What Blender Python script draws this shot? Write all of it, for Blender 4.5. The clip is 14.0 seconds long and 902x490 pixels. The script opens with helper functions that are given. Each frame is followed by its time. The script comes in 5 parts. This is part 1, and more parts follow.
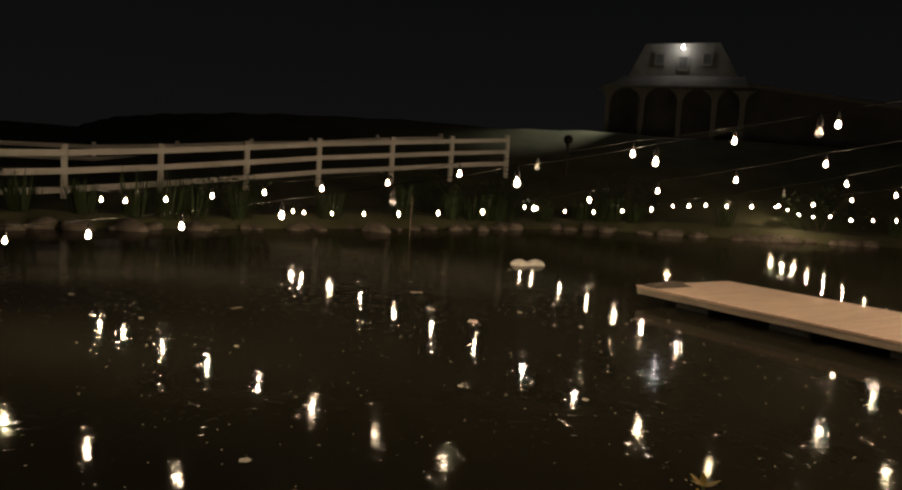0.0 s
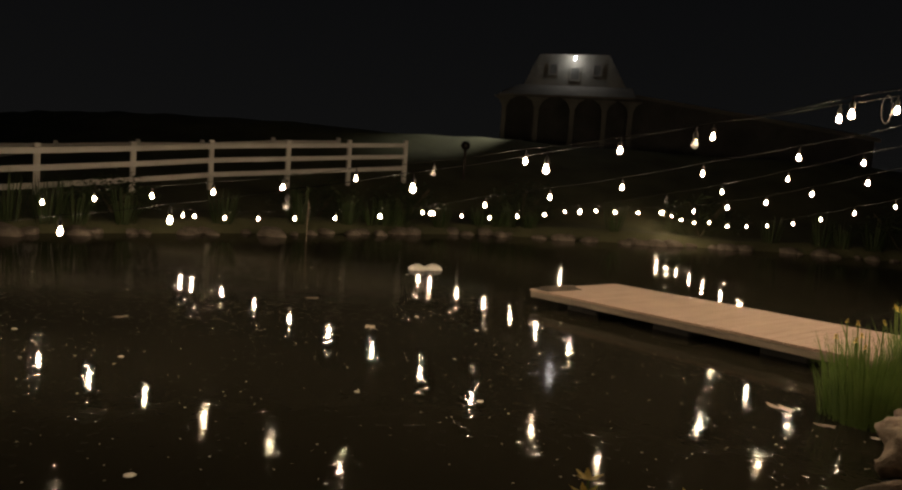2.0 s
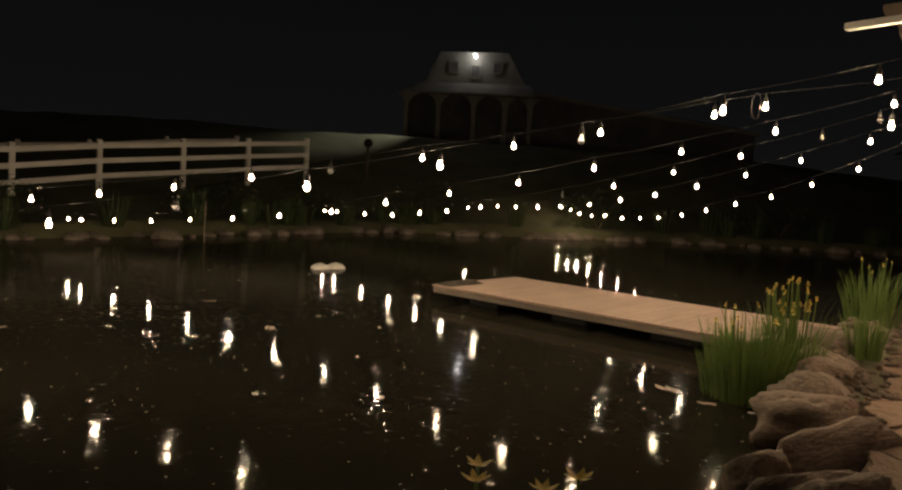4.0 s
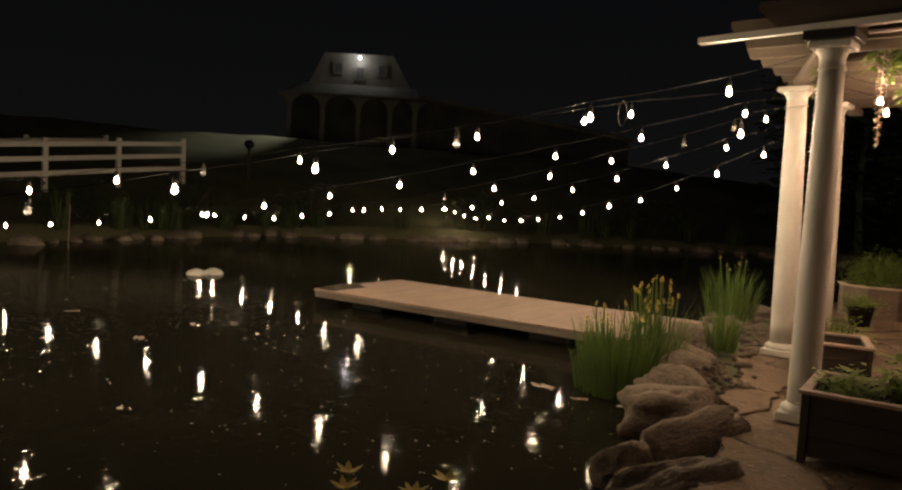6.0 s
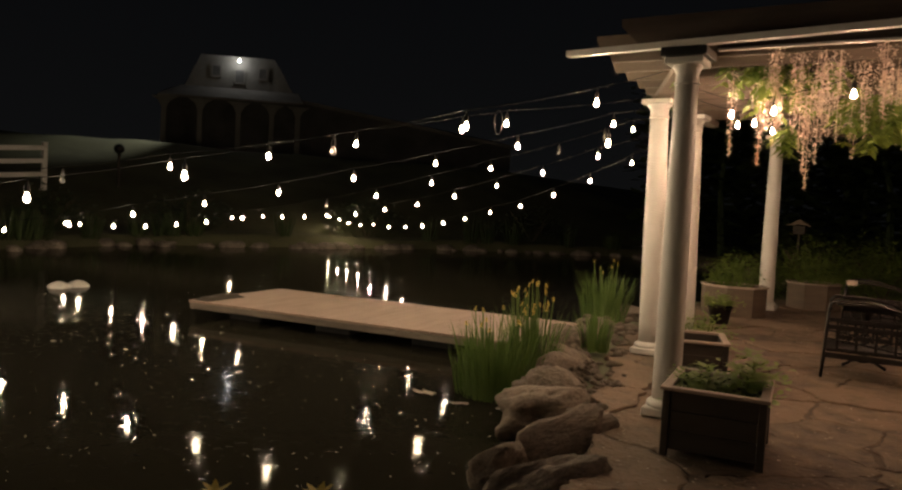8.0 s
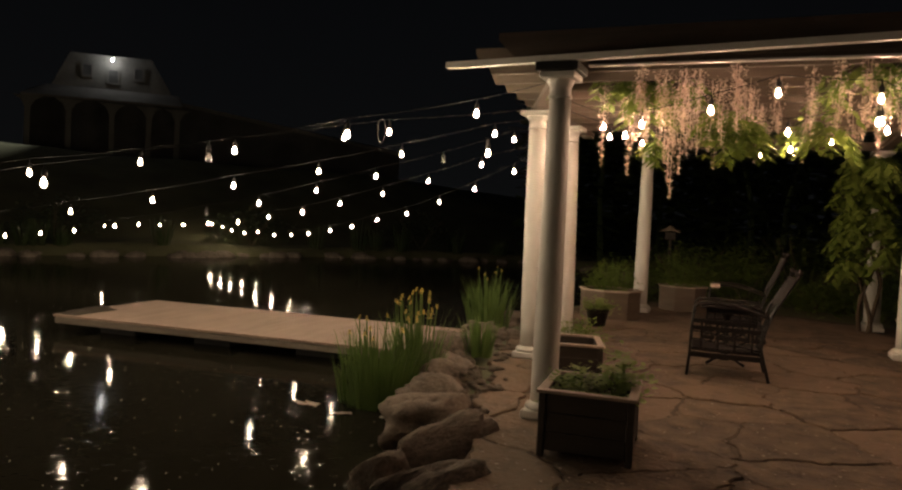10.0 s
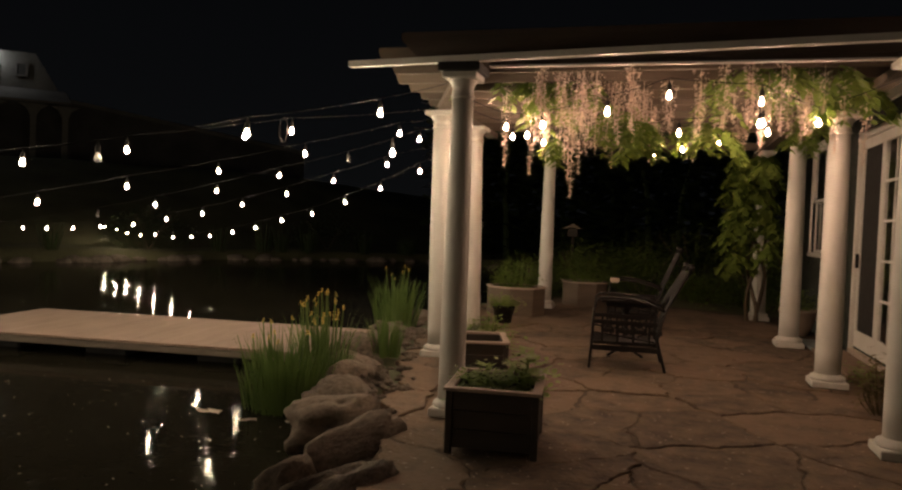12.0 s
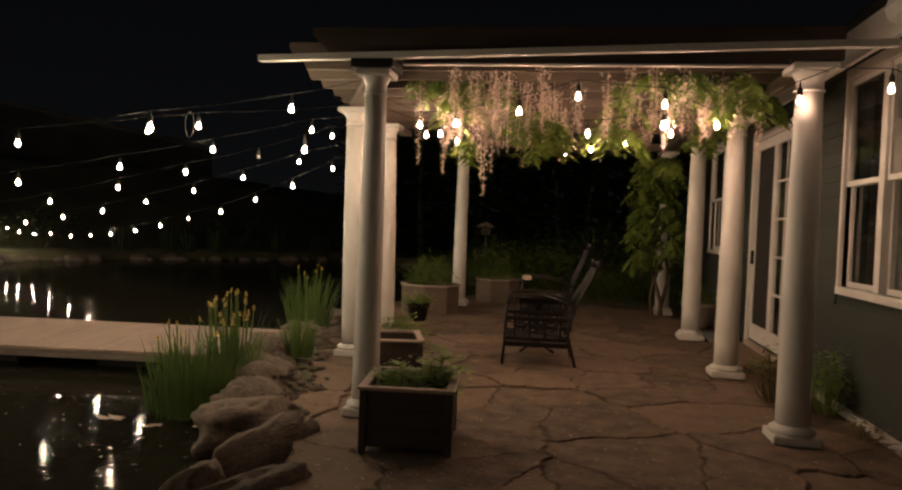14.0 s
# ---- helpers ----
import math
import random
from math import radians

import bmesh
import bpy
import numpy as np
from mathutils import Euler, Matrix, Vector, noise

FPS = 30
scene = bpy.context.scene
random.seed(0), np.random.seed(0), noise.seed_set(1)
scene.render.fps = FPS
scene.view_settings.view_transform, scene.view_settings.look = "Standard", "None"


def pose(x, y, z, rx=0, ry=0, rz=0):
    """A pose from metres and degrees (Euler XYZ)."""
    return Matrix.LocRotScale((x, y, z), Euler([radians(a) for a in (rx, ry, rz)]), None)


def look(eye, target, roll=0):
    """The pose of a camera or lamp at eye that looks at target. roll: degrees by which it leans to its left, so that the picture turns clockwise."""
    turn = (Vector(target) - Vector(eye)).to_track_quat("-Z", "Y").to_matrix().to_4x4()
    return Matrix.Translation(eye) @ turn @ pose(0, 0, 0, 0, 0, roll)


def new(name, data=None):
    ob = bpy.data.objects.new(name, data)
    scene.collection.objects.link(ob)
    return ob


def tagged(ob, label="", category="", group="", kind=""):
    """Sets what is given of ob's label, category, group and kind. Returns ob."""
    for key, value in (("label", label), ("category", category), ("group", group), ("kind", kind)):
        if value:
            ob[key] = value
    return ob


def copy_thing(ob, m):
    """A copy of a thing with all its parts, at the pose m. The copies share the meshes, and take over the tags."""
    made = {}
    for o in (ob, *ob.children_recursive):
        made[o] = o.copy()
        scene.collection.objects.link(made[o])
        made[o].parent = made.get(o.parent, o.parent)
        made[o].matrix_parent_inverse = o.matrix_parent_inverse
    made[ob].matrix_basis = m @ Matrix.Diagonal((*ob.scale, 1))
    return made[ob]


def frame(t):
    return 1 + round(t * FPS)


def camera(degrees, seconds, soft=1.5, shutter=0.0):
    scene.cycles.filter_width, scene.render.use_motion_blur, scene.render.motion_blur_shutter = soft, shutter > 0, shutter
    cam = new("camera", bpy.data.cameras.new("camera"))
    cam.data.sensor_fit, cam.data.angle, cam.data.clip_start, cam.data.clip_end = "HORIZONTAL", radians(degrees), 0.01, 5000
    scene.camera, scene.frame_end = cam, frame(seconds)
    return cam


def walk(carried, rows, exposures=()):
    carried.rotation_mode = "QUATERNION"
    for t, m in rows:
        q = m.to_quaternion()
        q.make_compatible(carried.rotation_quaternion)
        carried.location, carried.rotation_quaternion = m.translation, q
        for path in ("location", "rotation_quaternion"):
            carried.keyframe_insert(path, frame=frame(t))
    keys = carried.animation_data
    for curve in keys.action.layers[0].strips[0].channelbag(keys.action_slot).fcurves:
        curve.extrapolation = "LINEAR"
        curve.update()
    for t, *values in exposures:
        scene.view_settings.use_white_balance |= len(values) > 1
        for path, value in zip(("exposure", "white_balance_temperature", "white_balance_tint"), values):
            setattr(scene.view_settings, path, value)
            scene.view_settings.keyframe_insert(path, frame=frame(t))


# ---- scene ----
cam = camera(62.7, 14.0, soft=2.3)
PATH = [
    (0, (-0.275, -0.167, 1.271), (-2.059, 0.715, 1.075), 3.4),
    (0.5, (-0.264, -0.162, 1.272), (-2.012, 0.792, 1.085), 3.7),
    (1, (-0.251, -0.159, 1.274), (-1.966, 0.855, 1.094), 3.9),
    (1.5, (-0.249, -0.164, 1.275), (-1.93, 0.907, 1.104), 4.0),
    (2, (-0.236, -0.168, 1.279), (-1.886, 0.95, 1.113), 4.0),
    (4.5, (-0.144, -0.12, 1.277), (-1.592, 1.252, 1.124), 3.1),
    (5, (-0.128, -0.109, 1.281), (-1.521, 1.319, 1.135), 3.2),
    (5.5, (-0.113, -0.102, 1.284), (-1.451, 1.378, 1.145), 3.2),
    (6, (-0.108, -0.086, 1.288), (-1.391, 1.442, 1.154), 3.2),
    (6.5, (-0.091, -0.076, 1.288), (-1.314, 1.502, 1.16), 3.0),
    (7, (-0.082, -0.056, 1.293), (-1.247, 1.565, 1.171), 3.0),
    (7.5, (-0.061, -0.054, 1.297), (-1.163, 1.612, 1.185), 3.0),
    (8, (-0.056, -0.054, 1.3), (-1.095, 1.653, 1.199), 3.0),
    (8.5, (-0.045, -0.052, 1.305), (-1.017, 1.694, 1.215), 3.2),
    (11, (0.022, -0.038, 1.318), (-0.633, 1.851, 1.257), 2.5),
    (11.5, (0.023, -0.036, 1.318), (-0.574, 1.872, 1.259), 2.4),
    (12, (0.022, -0.037, 1.318), (-0.522, 1.886, 1.26), 2.3),
    (12.5, (0.022, -0.038, 1.318), (-0.467, 1.9, 1.261), 2.3),
    (13, (0.022, -0.037, 1.318), (-0.41, 1.915, 1.26), 2.4),
    (13.5, (0.023, -0.034, 1.318), (-0.352, 1.929, 1.261), 2.4),
    (14, (0.024, -0.029, 1.318), (-0.295, 1.945, 1.264), 2.3),
]
EXPOSURES = [(0, 0.95, 6500, 10), (5, 0.80, 6450, 10), (8, 0.66, 6250, 10), (11, 0.38, 6050, 10), (14, 0.38, 5950, 10)]
walk(cam, [(t, look(eye, target, roll)) for t, eye, target, roll in PATH], EXPOSURES)

# ---- world and light ----
world = bpy.data.worlds.new("night_sky")
scene.world = world
world.use_nodes = True
wn, wl = world.node_tree.nodes, world.node_tree.links
bg = wn["Background"]
bg.inputs[1].default_value = 0.0036
# a night sky that is a little paler towards the horizon all round
wco, wsep, wramp = wn.new("ShaderNodeTexCoord"), wn.new("ShaderNodeSeparateXYZ"), wn.new("ShaderNodeValToRGB")
wl.new(wco.outputs["Generated"], wsep.inputs[0])
wl.new(wsep.outputs["Z"], wramp.inputs[0])
wl.new(wramp.outputs[0], bg.inputs[0])
wramp.color_ramp.elements[0].position, wramp.color_ramp.elements[1].position = 0.0, 0.32
wramp.color_ramp.elements[0].color, wramp.color_ramp.elements[1].color = (0.80, 0.79, 0.78, 1), (0.42, 0.44, 0.50, 1)
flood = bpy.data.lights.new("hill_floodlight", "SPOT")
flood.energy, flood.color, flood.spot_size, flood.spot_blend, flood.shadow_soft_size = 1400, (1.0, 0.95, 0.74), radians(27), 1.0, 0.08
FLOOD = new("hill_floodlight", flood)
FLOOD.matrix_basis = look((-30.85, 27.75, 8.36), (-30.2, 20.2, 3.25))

POND_GLOW = (1.0, 0.74, 0.45)
PATIO_GLOW = (1.0, 0.59, 0.36)
POND_POWER, PATIO_POWER = 530.0, 425.0
WATER = -0.24


# ---- materials ----
def material(name, base, rough=0.7, metal=0.0, tint=None, scale=6.0, fine=60.0, bump=0.15, depth=0.01,
             spread=0.5, per_piece=0.0, stretch=(1, 1, 1), thin=0.0):
    """A surface with large blotches, fine grain, small relief and, where asked, a change from piece to piece."""
    m = bpy.data.materials.new(name)
    m.use_nodes = True
    nt = m.node_tree
    n, ln = nt.nodes, nt.links
    p = n["Principled BSDF"]
    p.inputs["Metallic"].default_value = metal
    co = n.new("ShaderNodeTexCoord")
    mp = n.new("ShaderNodeMapping")
    mp.inputs["Scale"].default_value = stretch
    ln.new(co.outputs["Object"], mp.inputs[0])
    big, small = n.new("ShaderNodeTexNoise"), n.new("ShaderNodeTexNoise")
    big.inputs["Scale"].default_value, small.inputs["Scale"].default_value = scale, fine
    big.inputs["Detail"].default_value = small.inputs["Detail"].default_value = 5
    ln.new(mp.outputs[0], big.inputs[0])
    ln.new(mp.outputs[0], small.inputs[0])
    add = n.new("ShaderNodeMath")
    add.operation = "MULTIPLY_ADD"
    add.inputs[1].default_value = 0.45
    ln.new(small.outputs[0], add.inputs[0])
    ln.new(big.outputs[0], add.inputs[2])
    fac = add.outputs[0]
    if per_piece:
        info = n.new("ShaderNodeObjectInfo")
        mix = n.new("ShaderNodeMath")
        mix.operation = "MULTIPLY_ADD"
        mix.inputs[1].default_value = per_piece
        ln.new(info.outputs["Random"], mix.inputs[0])
        ln.new(fac, mix.inputs[2])
        fac = mix.outputs[0]
    ramp = n.new("ShaderNodeValToRGB")
    tint = tint or [c * 0.55 for c in base]
    ramp.color_ramp.elements[0].position, ramp.color_ramp.elements[1].position = 0.72 - spread / 2, 0.72 + spread / 2
    if per_piece:
        ramp.color_ramp.elements[1].position += per_piece
    ramp.color_ramp.elements[0].color, ramp.color_ramp.elements[1].color = (*tint, 1), (*base, 1)
    ln.new(fac, ramp.inputs[0])
    ln.new(ramp.outputs[0], p.inputs["Base Color"])
    rr = n.new("ShaderNodeMapRange")
    rr.inputs["To Min"].default_value, rr.inputs["To Max"].default_value = max(0.02, rough - 0.12), min(1, rough + 0.12)
    ln.new(small.outputs[0], rr.inputs[0])
    ln.new(rr.outputs[0], p.inputs["Roughness"])
    b = n.new("ShaderNodeBump")
    b.inputs["Strength"].default_value, b.inputs["Distance"].default_value = bump, depth
    ln.new(add.outputs[0], b.inputs["Height"])
    ln.new(b.outputs[0], p.inputs["Normal"])
    if thin:
        tr, mx = n.new("ShaderNodeBsdfTranslucent"), n.new("ShaderNodeMixShader")
        mx.inputs[0].default_value = thin
        ln.new(ramp.outputs[0], tr.inputs[0])
        ln.new(p.outputs[0], mx.inputs[1])
        ln.new(tr.outputs[0], mx.inputs[2])
        ln.new(mx.outputs[0], n["Material Output"].inputs[0])
    return m


def glow(name, colour, power):
    m = bpy.data.materials.new(name)
    m.use_nodes = True
    n, ln = m.node_tree.nodes, m.node_tree.links
    n.clear()
    e, o = n.new("ShaderNodeEmission"), n.new("ShaderNodeOutputMaterial")
    e.inputs[0].default_value, e.inputs[1].default_value = (*colour, 1), power
    ln.new(e.outputs[0], o.inputs[0])
    return m


def glass(name, rough=0.02, tint=(1, 1, 1)):
    m = bpy.data.materials.new(name)
    m.use_nodes = True
    p = m.node_tree.nodes["Principled BSDF"]
    p.inputs["Base Color"].default_value = (*tint, 1)
    p.inputs["Roughness"].default_value = rough
    p.inputs["Transmission Weight"].default_value = 1.0
    return m


def bulb_glass(name, colour, power):
    """Clear glass filled with light."""
    m = bpy.data.materials.new(name)
    m.use_nodes = True
    n, ln = m.node_tree.nodes, m.node_tree.links
    n.clear()
    e, o = n.new("ShaderNodeEmission"), n.new("ShaderNodeOutputMaterial")
    tr, add = n.new("ShaderNodeBsdfTransparent"), n.new("ShaderNodeAddShader")
    e.inputs[0].default_value, e.inputs[1].default_value = (*colour, 1), power
    ln.new(e.outputs[0], add.inputs[0])
    ln.new(tr.outputs[0], add.inputs[1])
    ln.new(add.outputs[0], o.inputs[0])
    return m


def water_material():
    m = bpy.data.materials.new("pond_water")
    m.use_nodes = True
    n, ln = m.node_tree.nodes, m.node_tree.links
    p = n["Principled BSDF"]
    p.inputs["Base Color"].default_value = (0.020, 0.0185, 0.013, 1)
    p.inputs["Roughness"].default_value = 0.045
    p.inputs["IOR"].default_value = 1.33
    p.inputs["Specular IOR Level"].default_value = 0.032
    co = n.new("ShaderNodeTexCoord")
    swell, ripple, calm, glint = [n.new("ShaderNodeTexNoise") for _ in range(4)]
    for tex, scale, detail in ((swell, 1.1, 1), (ripple, 30.0, 2), (calm, 0.9, 2), (glint, 13.0, 1)):
        tex.inputs["Scale"].default_value, tex.inputs["Detail"].default_value = scale, detail
        ln.new(co.outputs["Object"], tex.inputs[0])
    # a faint swell under scattered small ripples that are stronger in patches; heights in metres
    crest, patch, mul, d = n.new("ShaderNodeMapRange"), n.new("ShaderNodeMapRange"), n.new("ShaderNodeMath"), n.new("ShaderNodeMath")
    crest.interpolation_type = "SMOOTHSTEP"
    crest.inputs["From Min"].default_value, crest.inputs["From Max"].default_value = 0.56, 0.82
    ln.new(glint.outputs[0], crest.inputs[0])
    patch.inputs["From Min"].default_value, patch.inputs["From Max"].default_value = 0.35, 0.65
    patch.inputs["To Min"].default_value, patch.inputs["To Max"].default_value = 0.0008, 0.0020
    ln.new(calm.outputs[0], patch.inputs[0])
    mul.operation = "MULTIPLY"
    ln.new(crest.outputs[0], mul.inputs[0])
    ln.new(patch.outputs[0], mul.inputs[1])
    d.operation, d.inputs[1].default_value = "MULTIPLY_ADD", 0.0014
    fine = n.new("ShaderNodeMath")
    fine.operation, fine.inputs[1].default_value = "MULTIPLY_ADD", 0.00055
    ln.new(ripple.outputs[0], fine.inputs[0])
    ln.new(mul.outputs[0], fine.inputs[2])
    ln.new(swell.outputs[0], d.inputs[0])
    ln.new(fine.outputs[0], d.inputs[2])
    b = n.new("ShaderNodeBump")
    b.inputs["Strength"].default_value, b.inputs["Distance"].default_value = 1.0, 1.0
    ln.new(d.outputs[0], b.inputs["Height"])
    ln.new(b.outputs[0], p.inputs["Normal"])
    return m


WHITE = material("white_paint", (0.80, 0.78, 0.74), 0.45, tint=(0.62, 0.59, 0.54), scale=3, fine=90, bump=0.06, spread=0.9)
TRIM = material("white_trim_paint", (0.78, 0.76, 0.72), 0.5, tint=(0.60, 0.57, 0.52), scale=5, fine=80, bump=0.08, spread=0.9)
BEAM = material("weathered_beam_wood", (0.20, 0.158, 0.12), 0.75, tint=(0.11, 0.084, 0.064), scale=3, fine=40, bump=0.3, stretch=(0.3, 3, 3))
# Beam wood again, darkened because the front face gets no light.
HEADER = material("shaded_front_beam", (0.085, 0.062, 0.048), 0.8, tint=(0.04, 0.03, 0.024), scale=3, fine=40, bump=0.3, stretch=(0.3, 3, 3))
STONE = material("flagstone", (0.225, 0.155, 0.104), 0.85, tint=(0.045, 0.033, 0.024), scale=5.5, fine=26, bump=1.0, depth=0.030, per_piece=0.35, spread=0.55)
SLATE = material("bluish_grey_slab", (0.30, 0.34, 0.35), 0.8, tint=(0.19, 0.21, 0.215), scale=5, fine=40, bump=0.4)
DRY = material("dry_leaf", (0.24, 0.19, 0.08), 0.7, tint=(0.13, 0.10, 0.045), scale=6, fine=40, bump=0.1, thin=0.25)
SOIL = material("dark_joint_soil", (0.115, 0.078, 0.048), 0.95, scale=9, fine=90, bump=0.6)
ROCK = material("pond_rock", (0.25, 0.20, 0.155), 0.88, tint=(0.055, 0.045, 0.036), scale=8, fine=30, bump=0.9, depth=0.02, per_piece=0.25, spread=0.6)
GRASSY = material("grass_ground", (0.17, 0.17, 0.09), 0.95, tint=(0.08, 0.08, 0.042), scale=0.5, fine=14, bump=0.8, depth=0.05)
FARROCK = material("far_bank_rock", (0.25, 0.21, 0.175), 0.85, tint=(0.10, 0.085, 0.07), scale=3, fine=20, bump=0.5, depth=0.02)
PETALW = material("fallen_petal", (0.72, 0.67, 0.58), 0.6, tint=(0.5, 0.46, 0.38), scale=20, fine=80, bump=0.05)
DECK = material("dock_deck", (0.44, 0.32, 0.26), 0.75, tint=(0.31, 0.225, 0.18), scale=3, fine=70, bump=0.25, per_piece=0.15, spread=0.8, stretch=(3, 0.6, 1))
DOCKSIDE = material("dock_side_wood", (0.33, 0.28, 0.23), 0.8, tint=(0.16, 0.13, 0.11), scale=4, fine=50, bump=0.3, stretch=(0.4, 2, 2))
RUBBER = material("black_float", (0.03, 0.03, 0.032), 0.6, scale=8, fine=60)
# Planter wood darkened for unlit box fronts; also serves other dark brown parts.
BOXWOOD = material("shade_dark_brown", (0.065, 0.052, 0.04), 0.75, tint=(0.03, 0.024, 0.02), scale=4, fine=60, bump=0.35, per_piece=0.2, stretch=(0.6, 0.6, 3))
PLANTER = material("planter_wood", (0.18, 0.138, 0.10), 0.75, tint=(0.12, 0.09, 0.07), scale=4, fine=60, bump=0.35, per_piece=0.2, stretch=(0.6, 0.6, 3))
RIM = material("planter_rim_wood", (0.52, 0.42, 0.34), 0.7, tint=(0.32, 0.25, 0.2), scale=4, fine=60, bump=0.3, per_piece=0.2)
IRON = material("dark_cast_metal", (0.035, 0.03, 0.028), 0.42, metal=0.6, scale=9, fine=90, bump=0.2)
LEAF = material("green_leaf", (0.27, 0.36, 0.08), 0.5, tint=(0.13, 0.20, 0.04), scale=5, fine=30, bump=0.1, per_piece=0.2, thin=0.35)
# Leaf green darkened in the colour so far planting stays in shade.
SHADELEAF = material("shaded_far_leaf", (0.065, 0.10, 0.032), 0.6, tint=(0.035, 0.055, 0.02), scale=3, fine=20, bump=0.1, thin=0.2)
IRISLEAF = material("iris_leaf", (0.19, 0.28, 0.075), 0.5, tint=(0.11, 0.18, 0.045), scale=3, fine=30, bump=0.1, thin=0.3)
PETAL = material("yellow_petal", (0.78, 0.62, 0.16), 0.6, tint=(0.56, 0.42, 0.10), scale=12, fine=50, bump=0.05, thin=0.3)
BLOSSOM = material("pale_wisteria_blossom", (0.82, 0.70, 0.60), 0.6, tint=(0.60, 0.47, 0.40), scale=14, fine=70, bump=0.1, thin=0.3)
BARK = material("vine_bark", (0.20, 0.15, 0.10), 0.9, tint=(0.09, 0.07, 0.05), scale=8, fine=40, bump=0.6, stretch=(1, 1, 0.3))
SIDING = material("dark_green_siding", (0.036, 0.044, 0.035), 0.85, tint=(0.024, 0.030, 0.024), scale=3, fine=60, bump=0.12, per_piece=0.2, stretch=(1, 0.3, 2))
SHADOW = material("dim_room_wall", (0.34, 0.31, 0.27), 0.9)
FENCE = material("white_fence_paint", (0.84, 0.82, 0.78), 0.65, tint=(0.64, 0.61, 0.56), scale=1.5, fine=20, bump=0.15, per_piece=0.2, spread=0.9)
SCREEN = material("dark_insect_screen", (0.022, 0.02, 0.018), 0.9, scale=12, fine=300, bump=0.2)
CABLE = material("black_cable", (0.013, 0.013, 0.013), 0.85, scale=20, fine=80)
SOCKET = material("black_socket", (0.025, 0.024, 0.023), 0.45, scale=20, fine=80)
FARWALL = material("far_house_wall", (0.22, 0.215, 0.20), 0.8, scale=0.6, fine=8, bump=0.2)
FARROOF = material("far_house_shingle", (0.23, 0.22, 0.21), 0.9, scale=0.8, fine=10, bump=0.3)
# Shade of porch and wing is put into this colour; windows share it.
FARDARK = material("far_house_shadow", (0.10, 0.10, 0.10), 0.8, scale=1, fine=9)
WATERMAT = water_material()
PANE = glass("window_glass")
LIT = glow("pond_bulb_light", POND_GLOW, POND_POWER)
LITPATIO = glow("patio_bulb_light", PATIO_GLOW, PATIO_POWER)
GLOBE = bulb_glass("pond_bulb_globe", POND_GLOW, 0.35)
LITDIM = glow("dim_bulb_light", PATIO_GLOW, PATIO_POWER * 0.15)
GLOBEPATIO = bulb_glass("patio_bulb_globe", PATIO_GLOW, 0.5)
FARLAMP = glow("far_lamp_light", (1.0, 0.95, 0.85), 110.0)
ROOMLAMP = glow("room_lamp_light", (1.0, 0.9, 0.62), 6.0)
DEAD = glass("unlit_bulb_glass", 0.25)


# ---- mesh helpers ----
def mesh_of(name, bm, mat, smooth=False):
    me = bpy.data.meshes.new(name)
    bm.normal_update()
    bm.to_mesh(me)
    bm.free()
    if smooth:
        me.shade_smooth()
    for q in (mat if isinstance(mat, (list, tuple)) else [mat]):
        me.materials.append(q)
    return me


def part(name, bm, mat, parent=None, label="", smooth=False, at=None):
    """Links a bmesh as one mesh object under a thing or a part."""
    ob = new(name, mesh_of(name, bm, mat, smooth))
    ob.parent = parent
    if at is not None:
        ob.matrix_basis = at
    if label:
        ob["label"] = label
    return ob


def share(name, me, parent=None, at=None):
    ob = new(name, me)
    ob.parent = parent
    if at is not None:
        ob.matrix_basis = at
    return ob


def thing(name, at, label, category, group="", kind=""):
    ob = new(name)
    ob.empty_display_size = 0.1
    ob.matrix_basis = at
    return tagged(ob, label, category, group, kind)


def block(x0, x1, y0, y1, z0, z1, bevel=0.0, bm=None):
    own = bmesh.new()
    bmesh.ops.create_cube(own, size=1)
    for v in own.verts:
        v.co = Vector(((x0 + x1) / 2 + v.co.x * (x1 - x0), (y0 + y1) / 2 + v.co.y * (y1 - y0), (z0 + z1) / 2 + v.co.z * (z1 - z0)))
    if bevel:
        bmesh.ops.bevel(own, geom=own.edges[:], offset=bevel, segments=1, affect="EDGES")
    if bm is None:
        return own
    merge(bm, own)
    return bm


def merge(bm, own, m=None):
    if m is not None:
        own.transform(m)
    me = bpy.data.meshes.new("tmp")
    own.to_mesh(me)
    own.free()
    bm.from_mesh(me)
    bpy.data.meshes.remove(me)


def lathe(profile, sides=24, bm=None):
    """A turned body from (radius, height) pairs, bottom to top."""
    bm = bm or bmesh.new()
    rings = []
    for r, z in profile:
        rings.append([bm.verts.new((r * math.cos(2 * math.pi * k / sides), r * math.sin(2 * math.pi * k / sides), z)) for k in range(sides)])
    for a, b in zip(rings, rings[1:]):
        for k in range(sides):
            bm.faces.new((a[k], a[(k + 1) % sides], b[(k + 1) % sides], b[k]))
    bm.faces.new(rings[0][::-1])
    bm.faces.new(rings[-1])
    return bm


